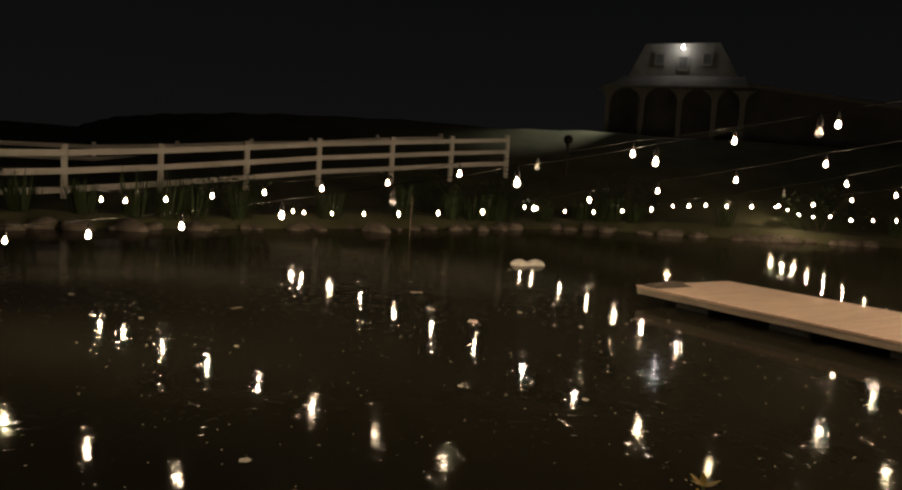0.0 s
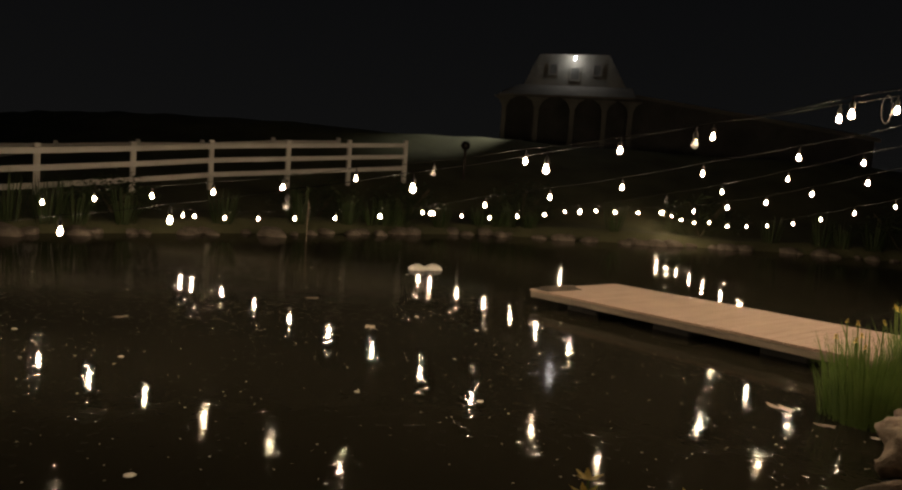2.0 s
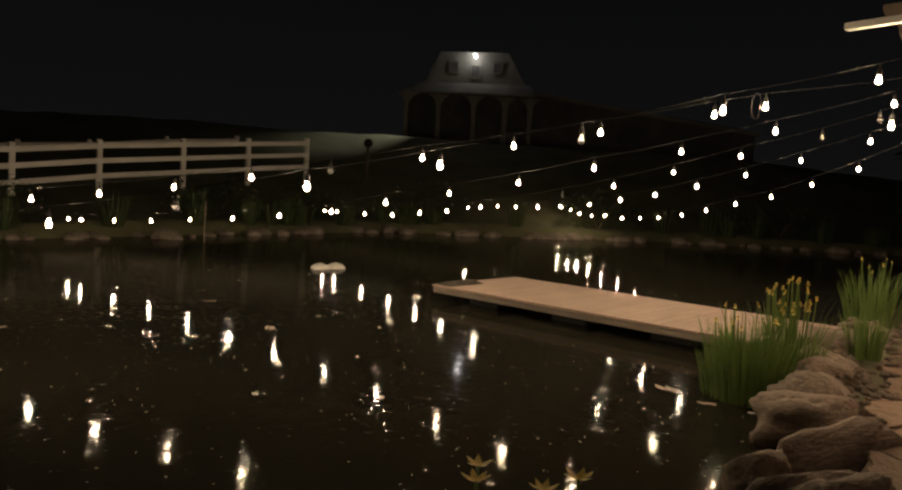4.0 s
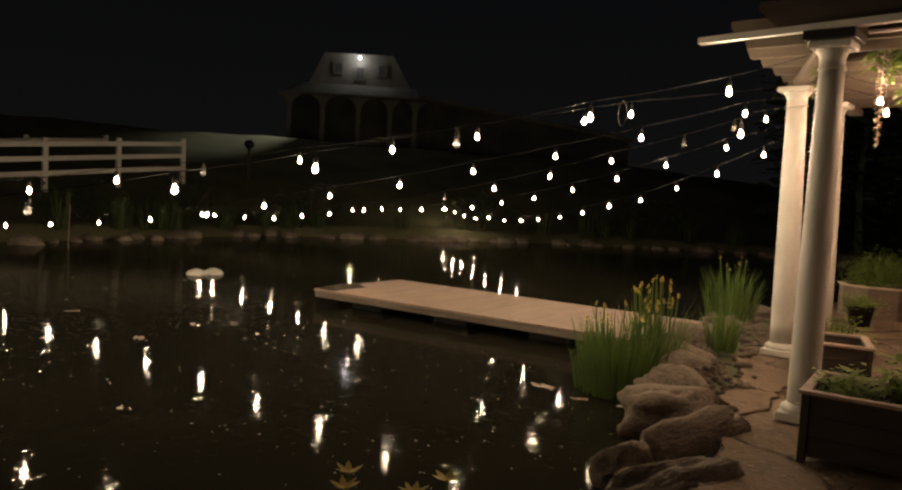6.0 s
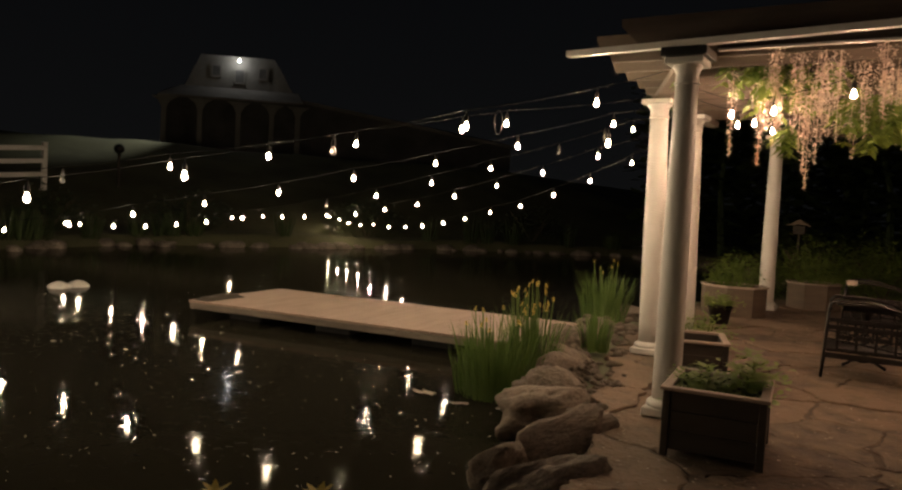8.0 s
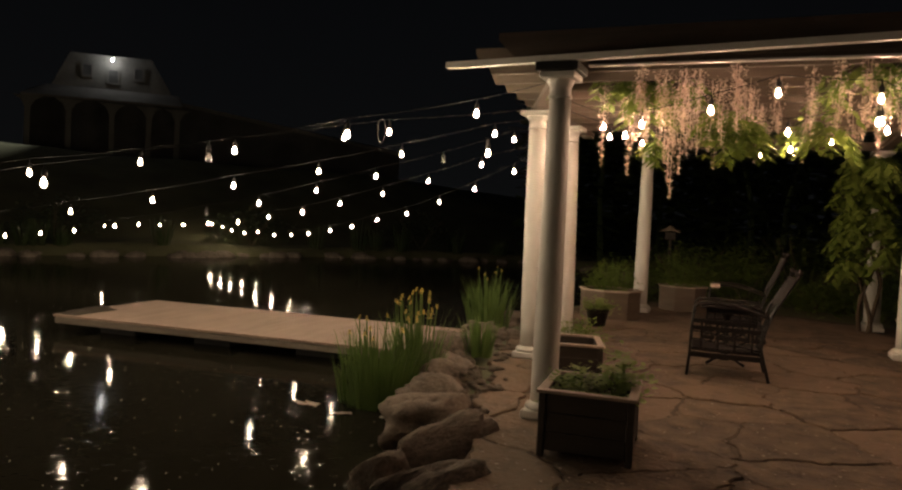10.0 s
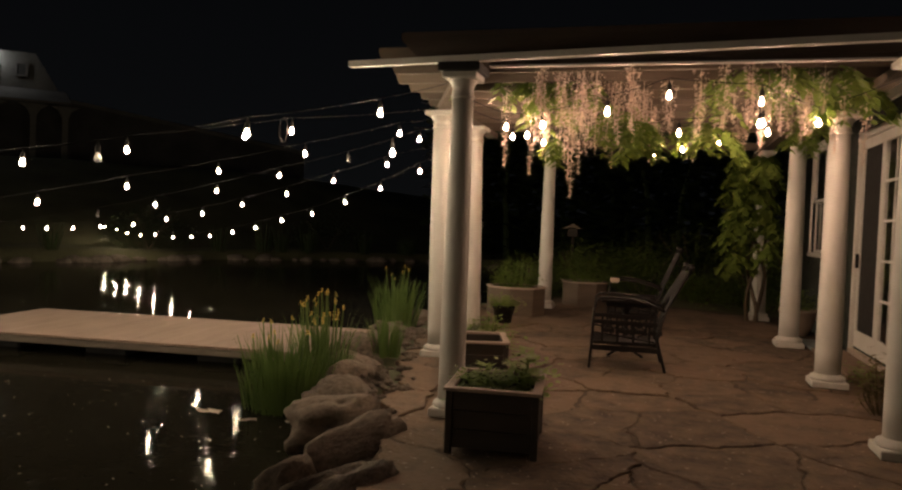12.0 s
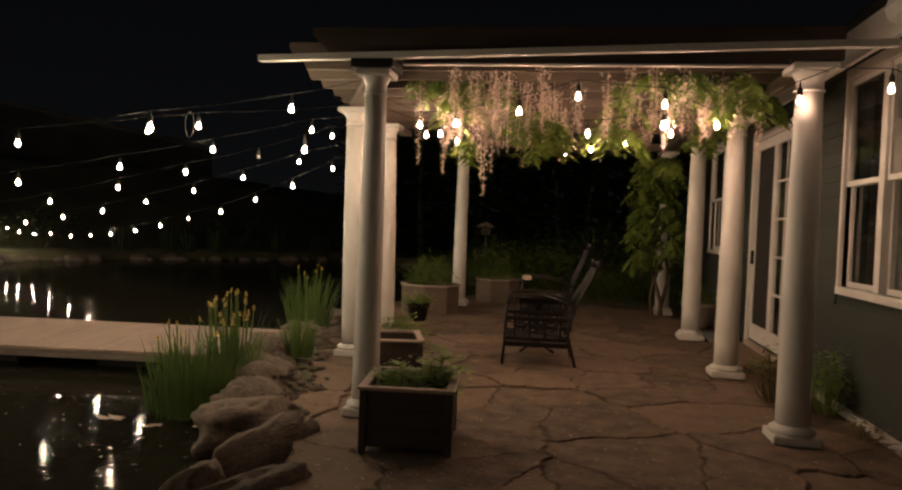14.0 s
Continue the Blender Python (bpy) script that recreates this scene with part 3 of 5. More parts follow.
# the double door to the patio
door = thing("door_1", pose(WX, 0, 0), "white framed double patio door with dark glass", "door", kind="structure")
y0, y1, z0, z1 = OPEN[1]
for a, b in ((y0 - 0.05, y0), (y1, y1 + 0.05)):
    part("jamb", block(-0.045, 0.12, a, b, -0.02, z1 + 0.08, 0.004), TRIM, door)
part("head", block(-0.034, 0.12, y0 + 0.002, y1 - 0.002, z1, z1 + 0.08, 0.004), TRIM, door)
part("threshold", block(-0.06, 0.16, y0 + 0.002, y1 - 0.002, 0.02, 0.098, 0.004), RIM, door, "wooden threshold")
half = (y0 + y1) / 2
for a, b, grid in ((y0 + 0.004, half - 0.003, True), (half + 0.003, y1 - 0.004, False)):
    bm = bmesh.new()
    s = 0.075 if grid else 0.05
    for box in ((0, 0.045, a, a + s, z0, z1 - 0.004), (0, 0.045, b - s, b, z0, z1 - 0.004), (0.001, 0.044, a + s, b - s, z0, z0 + 0.18),
                (0.001, 0.044, a + s, b - s, z1 - 0.11, z1 - 0.004)):
        block(*box, bm=bm)
    leaf = part("door_leaf", bm, TRIM, door)
    g = part("pane" if grid else "screen", block(0.018, 0.026, a + s + 0.001, b - s - 0.001, z0 + 0.181, z1 - 0.111), PANE if grid else SCREEN, leaf, "" if grid else "dark insect screen")
    g.visible_shadow = False
    if grid:
        for k in range(1, 5):
            z = z0 + 0.18 + k * (z1 - 0.11 - z0 - 0.18) / 5
            part("glazing_bar", block(0.008, 0.036, a + s + 0.001, b - s - 0.001, z - 0.012, z + 0.012), TRIM, leaf)
        part("glazing_bar", block(0.010, 0.034, (a + b) / 2 - 0.011, (a + b) / 2 + 0.011, z0 + 0.182, z1 - 0.112), TRIM, leaf)
    else:
        part("handle", block(-0.035, 0.0, b - 0.05, b - 0.025, 1.0, 1.16, 0.005), IRON, leaf, "black door handle")
tagged(part("door_step", block(WX - 0.42, WX - 0.065, 7.6, 9.3, 0.004, 0.055, 0.01), STONE), "flat stone slab before the patio door", "step", kind="structure")

# eave of the house roof
eave = thing("house_eave", pose(0, 0, 0), "white gutter and boxed eave of the house roof", "eave", kind="structure")
gut = bmesh.new()
prof = [(x - 0.03, z) for x, z in ((1.72, 2.66), (1.70, 2.60), (1.72, 2.54), (1.76, 2.52), (1.83, 2.52), (1.83, 2.66), (1.815, 2.66), (1.815, 2.535), (1.76, 2.535), (1.735, 2.55), (1.715, 2.60), (1.735, 2.66))]
ra, rb = [gut.verts.new((x, -8, z)) for x, z in prof], [gut.verts.new((x, 4.40, z)) for x, z in prof]
for k in range(len(prof)):
    gut.faces.new((ra[k], ra[(k + 1) % len(prof)], rb[(k + 1) % len(prof)], rb[k]))
gut.faces.new(rb[::-1])
part("gutter", gut, TRIM, eave, "white gutter")
part("fascia", block(1.804, 1.84, -8, 7.2, 2.50, 2.72), TRIM, eave)
part("soffit", block(1.844, WX - 0.04, -8, 7.2, 2.69, 2.71), TRIM, eave)
bm = bmesh.new()
v = [bm.verts.new(c) for y in (-8, 4.46) for c in ((1.71, y, 2.725), (5.5, y, 4.45), (5.5, y, 4.51), (1.71, y, 2.785))]
for q in ((0, 1, 2, 3), (7, 6, 5, 4), (0, 4, 5, 1), (3, 2, 6, 7), (0, 3, 7, 4), (1, 5, 6, 2)):
    bm.faces.new([v[i] for i in q])
part("roof_slope", bm, FARROOF, eave, "grey shingle roof slope")

# a pendant lamp inside the house
pend = thing("pendant_lamp", pose(3.1, 8.45, -0.08), "small lit pendant lamp inside the house", "lamp")
part("cord", tube([(0, 0, 3.18), (0, 0, 2.36)], 0.008), CABLE, pend)
part("shade", lathe([(0.11, 2.29), (0.105, 2.30), (0.05, 2.35), (0.02, 2.37)], 20), TRIM, pend, smooth=True)
part("bulb", lathe([(0.01, 2.17), (0.03, 2.19), (0.035, 2.24), (0.025, 2.29)], 14), ROOMLAMP, pend, smooth=True)


# ---- planters, pots and their plants ----
def square_planter(at, w, d, h):
    t = thing("planter_box", at, "square shade-dark wooden planter box with a pale rim on the patio", "planter", "wooden planters")
    # Boards and posts take the dark copy, so their shade is painted in.
    for y in (0, d - 0.03):
        for k in range(3):
            part("side_board", block(0.035, w - 0.035, y, y + 0.03, 0.04 + k * (h - 0.06) / 3, 0.037 + (k + 1) * (h - 0.06) / 3, 0.003), BOXWOOD, t)
    for x in (0, w - 0.03):
        for k in range(3):
            part("side_board", block(x, x + 0.03, 0.035, d - 0.035, 0.04 + k * (h - 0.06) / 3, 0.037 + (k + 1) * (h - 0.06) / 3, 0.003), BOXWOOD, t)
    for x in (-0.006, w - 0.034):
        for y in (-0.006, d - 0.034):
            part("corner_post", block(x, x + 0.04, y, y + 0.04, 0, h - 0.022, 0.004), BOXWOOD, t)
    for box in ((-0.02, w + 0.02, -0.02, 0.034), (-0.02, w + 0.02, d - 0.034, d + 0.02)):
        part("rim_board", block(*box, h - 0.02, h, 0.004), RIM, t)
    for x in (-0.02, w - 0.034):
        part("rim_board", block(x, x + 0.054, 0.036, d - 0.036, h - 0.021, h - 0.001, 0.004), RIM, t)
    part("soil", block(0.032, w - 0.032, 0.032, d - 0.032, h - 0.14, h - 0.10), SOIL, t)
    return t


def eight_planter(at, r, h):
    t = thing("tub_planter", at, "eight-sided weathered wooden tub planter on the patio", "planter", "wooden planters")
    for k in range(8):
        a = math.pi / 4 * k
        w = r * math.tan(math.pi / 8)
        m = Matrix.Rotation(a, 4, "Z")
        bm = block(-w + 0.004, w - 0.004, -r, -r + 0.03, 0.0, h - 0.025, 0.004)
        bm.transform(m)
        part("stave", bm, PLANTER, t)
        bm = block(-w - 0.012, w + 0.012, -r - 0.025, -r + 0.045, h - 0.023, h, 0.004)
        bm.transform(m)
        part("rim_board", bm, RIM, t)
    part("soil", lathe([(r * 0.97, h - 0.12), (r * 0.9, h - 0.09)], 8), SOIL, t)
    return t


def leaf_blade(bm, base, tip, width, bend=0.3, steps=3):
    """A thin curved leaf from base to tip."""
    base, tip = Vector(base), Vector(tip)
    d = tip - base
    side = d.cross(Vector((0, 0, 1)))
    side = (side if side.length > 1e-4 else Vector((1, 0, 0))).normalized() * width / 2
    drop = Vector((0, 0, -bend * d.length))
    rows = []
    for i in range(steps + 1):
        s = i / steps
        c = base + d * s + drop * (s * s - s) * -1.0 * (1 if bend >= 0 else -1) * 0.5
        k = math.sin(math.pi * min(0.98, 0.18 + 0.8 * s)) if i < steps else 0.05
        rows.append((bm.verts.new(c - side * k), bm.verts.new(c + side * k)))
    for a, b in zip(rows, rows[1:]):
        bm.faces.new((a[0], a[1], b[1], b[0]))


def leafy(seed, n, rx, ry, h, size, lean=0.5):
    """A bushy mound of small leaves on thin stems."""
    rnd = random.Random(seed)
    bm = bmesh.new()
    for _ in range(n):
        a, q = rnd.uniform(0, 6.283), math.sqrt(rnd.random())
        x, y = rx * q * math.cos(a), ry * q * math.sin(a)
        top = h * (1 - 0.55 * q * q) * rnd.uniform(0.35, 1.05)
        p = Vector((x, y, top))
        if rnd.random() < 0.2:
            tube([(x * 0.5, y * 0.5, 0), (x * 0.8, y * 0.8, top * 0.5), p], 0.004, 4, bm)
        for _ in range(3):
            b = rnd.uniform(0, 6.283)
            s = size * rnd.uniform(0.6, 1.3)
            off = Vector((rnd.gauss(0, size), rnd.gauss(0, size), rnd.gauss(0, size * 0.7)))
            leaf_blade(bm, p + off, p + off + Vector((math.cos(b) * s, math.sin(b) * s, rnd.uniform(-0.3, lean) * s)), s * 0.55, 0.25, 2)
    return bm


square_planter(pose(-1.115, 4.02, 0, 0, 0, 6), 0.52, 0.60, 0.385)
square_planter(pose(-1.65, 5.92, 0, 0, 0, 16), 0.50, 0.58, 0.34)
eight_planter(pose(-2.05, 11.0, 0, 0, 0, 22), 0.41, 0.42)
eight_planter(pose(-1.22, 13.05, 0, 0, 0, 12), 0.37, 0.41)


def plant(name, bm, at, label, category="plant", group="", mat=LEAF):
    t = thing(name, at, label, category, group)
    part("foliage", bm, mat, t)
    return t


plant("leafy_plant", leafy(1, 230, 0.15, 0.15, 0.17, 0.045), pose(-0.98, 4.32, 0.27), "low green leafy plant in the planter box")
plant("leafy_plant", leafy(2, 85, 0.08, 0.09, 0.28, 0.07), pose(-0.74, 4.42, 0.27), "taller green herb in the corner of the planter box")
plant("leafy_plant", leafy(3, 240, 0.30, 0.24, 0.36, 0.05), pose(-1.72, 7.55, 0.0), "pale green leafy plant behind the planter box")
plant("leafy_plant", leafy(4, 260, 0.36, 0.34, 0.55, 0.055), pose(-2.06, 11.05, 0.32), "dense green plant filling the wooden tub")
plant("leafy_plant", leafy(5, 230, 0.36, 0.34, 0.50, 0.06), pose(-1.22, 13.05, 0.33), "dark green plant filling the wooden tub")
pot = thing("flower_pot", pose(-1.98, 9.78, 0), "dark round flower pot on the patio", "pot")
part("body", lathe([(0.10, 0), (0.115, 0.02), (0.145, 0.21), (0.16, 0.215), (0.16, 0.25), (0.14, 0.25), (0.13, 0.2), (0.02, 0.19)], 20), IRON, pot, smooth=True)
plant("leafy_plant", leafy(6, 170, 0.22, 0.22, 0.20, 0.045), pose(-1.98, 9.78, 0.19), "pale green trailing plant in the dark pot")
pot = thing("flower_pot", pose(1.86, 10.9, 0), "round grey flower pot against the house wall", "pot")
part("body", lathe([(0.12, 0), (0.18, 0.1), (0.23, 0.30), (0.25, 0.31), (0.25, 0.35), (0.22, 0.35), (0.2, 0.28), (0.02, 0.27)], 20), RIM, pot, smooth=True)
plant("leafy_plant", leafy(7, 110, 0.25, 0.25, 0.32, 0.06), pose(1.86, 10.9, 0.27), "dark leafy plant in the grey pot")
plant("leafy_plant", leafy(8, 190, 0.17, 0.22, 0.46, 0.05), pose(1.70, 6.22, 0.0), "straggling dry yellowish plant behind the white column", mat=DRY)
plant("leafy_plant", leafy(18, 150, 0.13, 0.20, 0.50, 0.05), pose(1.98, 5.95, 0.0), "tall dark green plant at the foot of the wall")
plant("leafy_plant", leafy(19, 60, 0.12, 0.35, 0.10, 0.045), pose(2.0, 5.2, 0.0), "withered low weeds along the foot of the wall", mat=DRY)
plant("leafy_plant", leafy(9, 70, 0.15, 0.30, 0.20, 0.05), pose(1.88, 7.35, 0.0), "low green weeds beside the white column")


# ---- irises and day lilies ----
def iris_clump(at, n, rx, ry, h, flowers, seed, label):
    rnd = random.Random(seed)
    t = thing("iris_clump", at, label, "iris")
    bm = bmesh.new()
    for _ in range(n):
        a, q = rnd.uniform(0, 6.283), math.sqrt(rnd.random())
        x, y = rx * q * math.cos(a), ry * q * math.sin(a)
        L = h * rnd.uniform(0.45, 1.05) * (1 - 0.3 * q)
        out = rnd.uniform(0.02, 0.38) * L
        e = Vector((x + math.cos(a) * out, y + math.sin(a) * out, L))
        w = rnd.uniform(0.008, 0.018)
        s = Vector((-math.sin(a + rnd.uniform(-1, 1)), math.cos(a), 0)) * w / 2
        rows = []
        droop = rnd.random() < 0.25
        for i in range(5):
            k = i / 4
            c = Vector((x, y, 0)).lerp(e, k)
            c.z += 0.10 * L * math.sin(math.pi * k) - (0.20 * L * k ** 3 if droop else 0)
            f = (1 - 0.92 * k ** 2)
            rows.append((bm.verts.new(c - s * f), bm.verts.new(c + s * f)))
        for u, v in zip(rows, rows[1:]):
            bm.faces.new((u[0], u[1], v[1], v[0]))
    part("leaf_mass", bm, IRISLEAF, t)
    for k in range(flowers):
        a, q = rnd.uniform(0, 6.283), math.sqrt(rnd.random())
        x, y, z = rx * 1.1 * q * math.cos(a), ry * 1.1 * q * math.sin(a), h * rnd.uniform(0.72, 1.0)
        stem = part("stem", tube([(x * 0.6, y * 0.6, 0), (x * 0.85, y * 0.85, z * 0.5), (x, y, z)], 0.005, 5), IRISLEAF, t)
        bm = bmesh.new()
        for j in range(3):
            b = a + j * 2.094
            leaf_blade(bm, (x, y, z), (x + 0.025 * math.cos(b), y + 0.025 * math.sin(b), z - 0.012), 0.020, -0.3)
            b += 1.05
            leaf_blade(bm, (x, y, z), (x + 0.012 * math.cos(b), y + 0.012 * math.sin(b), z + 0.026), 0.015, 0.2)
        part("flower", bm, PETAL, stem, "yellow iris flower")
    return t


iris_clump(pose(-2.88, 5.38, -0.26), 640, 0.33, 0.27, 0.78, 11, 11, "tall clump of yellow flag iris at the water's edge")
iris_clump(pose(-2.74, 5.80, -0.22), 260, 0.20, 0.18, 0.92, 26, 12, "slender clump of yellow flag iris with many flowers")
iris_clump(pose(-3.44, 9.55, -0.14), 330, 0.30, 0.26, 0.86, 6, 13, "upright clump of iris leaves on the pond bank")
iris_clump(pose(-2.57, 6.92, -0.04), 150, 0.14, 0.14, 0.55, 0, 14, "small drooping clump of green blades among stones")


def day_lily(at, h, seed):
    rnd = random.Random(seed)
    t = thing("day_lily", at, "orange yellow day lily at the edge of the pond", "lily", "day lilies")
    bm = bmesh.new()
    for k in range(14):
        a = rnd.uniform(0, 6.283)
        leaf_blade(bm, (0, 0, 0), (0.16 * math.cos(a), 0.16 * math.sin(a), h * rnd.uniform(0.4, 0.75)), 0.016, 0.3, 4)
    part("leaf_mass", bm, IRISLEAF, t)
    stem = part("stem", tube([(0, 0, 0), (0.01, 0.01, h * 0.6), (0.0, 0.0, h)], 0.004, 5), IRISLEAF, t)
    bm = bmesh.new()
    for j in range(6):
        b = j * 1.047 + rnd.uniform(-0.2, 0.2)
        leaf_blade(bm, (0, 0, h), (0.055 * math.cos(b), 0.055 * math.sin(b), h + 0.022), 0.026, 0.35)
    part("flower", bm, PETAL, stem, "open orange yellow flower")
    return t


for k, (x, y, z) in enumerate(((-1.70, 1.86, .30), (-1.80, 1.80, .24), (-1.98, 1.64, .25), (-1.88, 1.74, .18), (-1.62, 1.92, .22), (-2.04, 1.71, .27), (-1.74, 1.98, .17))):
    g = ground_height(x, y) - 0.02
    day_lily(pose(x, y, g, 0, 0, 50 * k), z - g, 30 + k)


# ---- garden chairs ----
def garden_chair(at, label, top):
    """An open metal armchair whose leaning back ends at the height top."""
    t = thing("garden_chair", at, label, "chair", "garden chairs")
    W = 0.56
    mid, high = 0.62 + (top - 0.62) * 0.49, top - 0.025
    for y in (0.0, W):
        part("front_leg", tube([(0.0, y, 0), (0.015, y, 0.2), (0.02, y, 0.42), (0.03, y, 0.56), (0.05, y, 0.61)], 0.014, 8), IRON, t, smooth=True)
        part("back_leg", tube([(0.70, y, 0), (0.66, y, 0.15), (0.62, y, 0.30), (0.63, y, 0.45), (0.70, y, 0.62), (0.80, y, mid), (0.90, y, top)], 0.015, 8), IRON, t, smooth=True)
        part("arm", tube([(0.03, y, 0.55), (0.035, y, 0.63), (0.07, y, 0.668), (0.20, y, 0.678), (0.38, y, 0.665), (0.55, y, 0.625), (0.68, y, 0.575)], 0.013, 8), IRON, t, smooth=True)
        part("upper_rail", block(0.03, 0.63, y - 0.008, y + 0.008, 0.425, 0.465, 0.004), IRON, t)
        part("mid_rail", tube([(0.02, y, 0.345), (0.3, y, 0.315), (0.62, y, 0.275)], 0.010, 6), IRON, t)
        part("seat_rail", block(0.02, 0.63, y - 0.012, y + 0.012, 0.175, 0.225, 0.006), IRON, t)
        for i in range(4):
            x = 0.10 + i * 0.145
            bm = block(x, x + 0.022, y - 0.006, y + 0.006, 0.25, 0.45)
            tube([(x + 0.045, y, 0.32), (x + 0.10, y, 0.34), (x + 0.11, y, 0.39), (x + 0.07, y, 0.42), (x + 0.045, y, 0.40)], 0.009, 5, bm)
            block(x + 0.01, x + 0.125, y - 0.005, y + 0.005, 0.345, 0.385, bm=bm)
            part("scroll", bm, IRON, t)
        part("finial", lathe([(0.01, -0.015), (0.028, 0.0), (0.03, 0.025), (0.012, 0.045)], 10), IRON, t, smooth=True, at=pose(0.90, y, top))
    part("seat", block(0.03, 0.62, 0.014, W - 0.014, 0.228, 0.262, 0.008), IRON, t)
    for k in range(7):
        y = 0.05 + k * (W - 0.10) / 6
        part("back_slat", tube([(0.63, y, 0.27), (0.66, y, 0.45), (0.75, y, 0.10 + mid * 0.75), (0.87, y, high - 0.01)], 0.007, 6), IRON, t)
    part("top_rail", tube([(0.885, 0.0, high), (0.905, W / 2, high + 0.04), (0.885, W, high)], 0.02, 8), IRON, t, smooth=True)
    return t


garden_chair(pose(-0.585, 7.10, 0, 0, 0, 4), "dark cast metal garden armchair with open scrollwork", 0.985)
garden_chair(pose(-0.615, 9.75, 0, 0, 0, 3), "dark metal garden armchair with a taller leaning back", 1.085)


def side_table(at):
    t = thing("side_table", at, "small square dark metal side table between the garden chairs", "table")
    part("tabletop", block(-0.26, 0.26, -0.24, 0.24, 0.565, 0.595, 0.008), IRON, t)
    part("apron", block(-0.21, 0.21, -0.19, 0.19, 0.52, 0.563, 0.006), IRON, t)
    part("pedestal", lathe([(0.05, 0.03), (0.055, 0.06), (0.03, 0.12), (0.028, 0.42), (0.05, 0.48), (0.06, 0.518)], 14), IRON, t, smooth=True)
    for a in range(4):
        d = (math.cos(math.pi / 4 + a * math.pi / 2), math.sin(math.pi / 4 + a * math.pi / 2))
        part("foot", tube([(0, 0, 0.06), (d[0] * 0.14, d[1] * 0.14, 0.05), (d[0] * 0.25, d[1] * 0.25, 0.012)], 0.014, 6), IRON, t, smooth=True)
    return t


cloth = thing("folded_cloth", pose(-0.525, 9.755, 0.688, 0, 0, 10), "small pale cloth folded over the arm of a garden chair", "cloth")
bm = bmesh.new()
bmesh.ops.create_grid(bm, x_segments=12, y_segments=8, size=1)
for v in bm.verts:
    v.co = Vector((v.co.x * 0.055, v.co.y * 0.045, 0.012 - 0.055 * abs(v.co.y) ** 2.2 + 0.010 * noise.noise(v.co * 2.3)))
bmesh.ops.solidify(bm, geom=bm.faces[:], thickness=0.008)
part("fold", bm, RIM, cloth, smooth=True)
side_table(pose(-0.30, 8.02, 0, 0, 0, 5))


# ---- wisteria on the pergola ----
def raceme_mesh(name, length, seed):
    rnd = random.Random(seed)
    bm = bmesh.new()
    tube([(0, 0, 0.05), (0.01, 0, -length * 0.5), (0, 0, -length)], 0.003, 4, bm)
    n = int(length * 270)
    for i in range(n):
        k = i / n
        r = (0.040 * (1 - k) ** 0.6 + 0.007) * rnd.uniform(0.7, 1.15)
        a = rnd.uniform(0, 6.283)
        c = Vector((r * math.cos(a), r * math.sin(a), -length * k + rnd.uniform(-0.012, 0.012)))
        s = rnd.uniform(0.010, 0.018) * (1 - 0.35 * k)
        u = Vector((-math.sin(a), math.cos(a), rnd.uniform(-0.4, 0.4))) * s
        v = Vector((math.cos(a) * 0.6, math.sin(a) * 0.6, rnd.uniform(-0.9, 0.5))) * s
        w = Vector((math.cos(a), math.sin(a), 0)) * s * 0.6
        q = [bm.verts.new(c - u), bm.verts.new(c - v + w), bm.verts.new(c + u), bm.verts.new(c + v + w)]
        bm.faces.new(q)
    return mesh_of(name, bm, BLOSSOM)


def spray_mesh(name, seed):
    """Drooping feathered leaves on a short twig."""
    rnd = random.Random(seed)
    bm = bmesh.new()
    for _ in range(8):
        a = rnd.uniform(0, 6.283)
        L = rnd.uniform(0.16, 0.30)
        d = Vector((math.cos(a), math.sin(a), 0))
        base = d * rnd.uniform(0, 0.06) + Vector((0, 0, rnd.uniform(-0.06, 0.08)))
        pts = [base + d * L * k * 0.8 + Vector((0, 0, 0.10 * L * math.sin(3.14 * k) - 0.65 * L * k * k)) for k in (0, .25, .5, .75, 1)]
        tube(pts, 0.002, 3, bm)
        side = Vector((-d.y, d.x, 0))
        for k, p in enumerate(pts[1:]):
            for sg in (-1, 1):
                s = rnd.uniform(0.085, 0.135)
                leaf_blade(bm, p, p + (side * sg * 0.8 + d * 0.5 + Vector((0, 0, rnd.uniform(-0.9, -0.2)))) * s, s * 0.48, 0.2, 2)
        leaf_blade(bm, pts[-1], pts[-1] + d * 0.04 + Vector((0, 0, -0.05)), 0.03, 0.2, 2)
    return mesh_of(name, bm, LEAF)


vine = thing("wisteria_vine", pose(1.34, 12.0, 0), "wisteria vine with pale hanging blossoms trained over the pergola", "wisteria")
VO = Vector((1.34, 12.0, 0))


def on_vine(x, y, z, turn=0, s=1.0):
    return Matrix.Translation(Vector((x, y, z)) - VO) @ Matrix.Rotation(turn, 4, "Z") @ Matrix.Scale(s, 4)


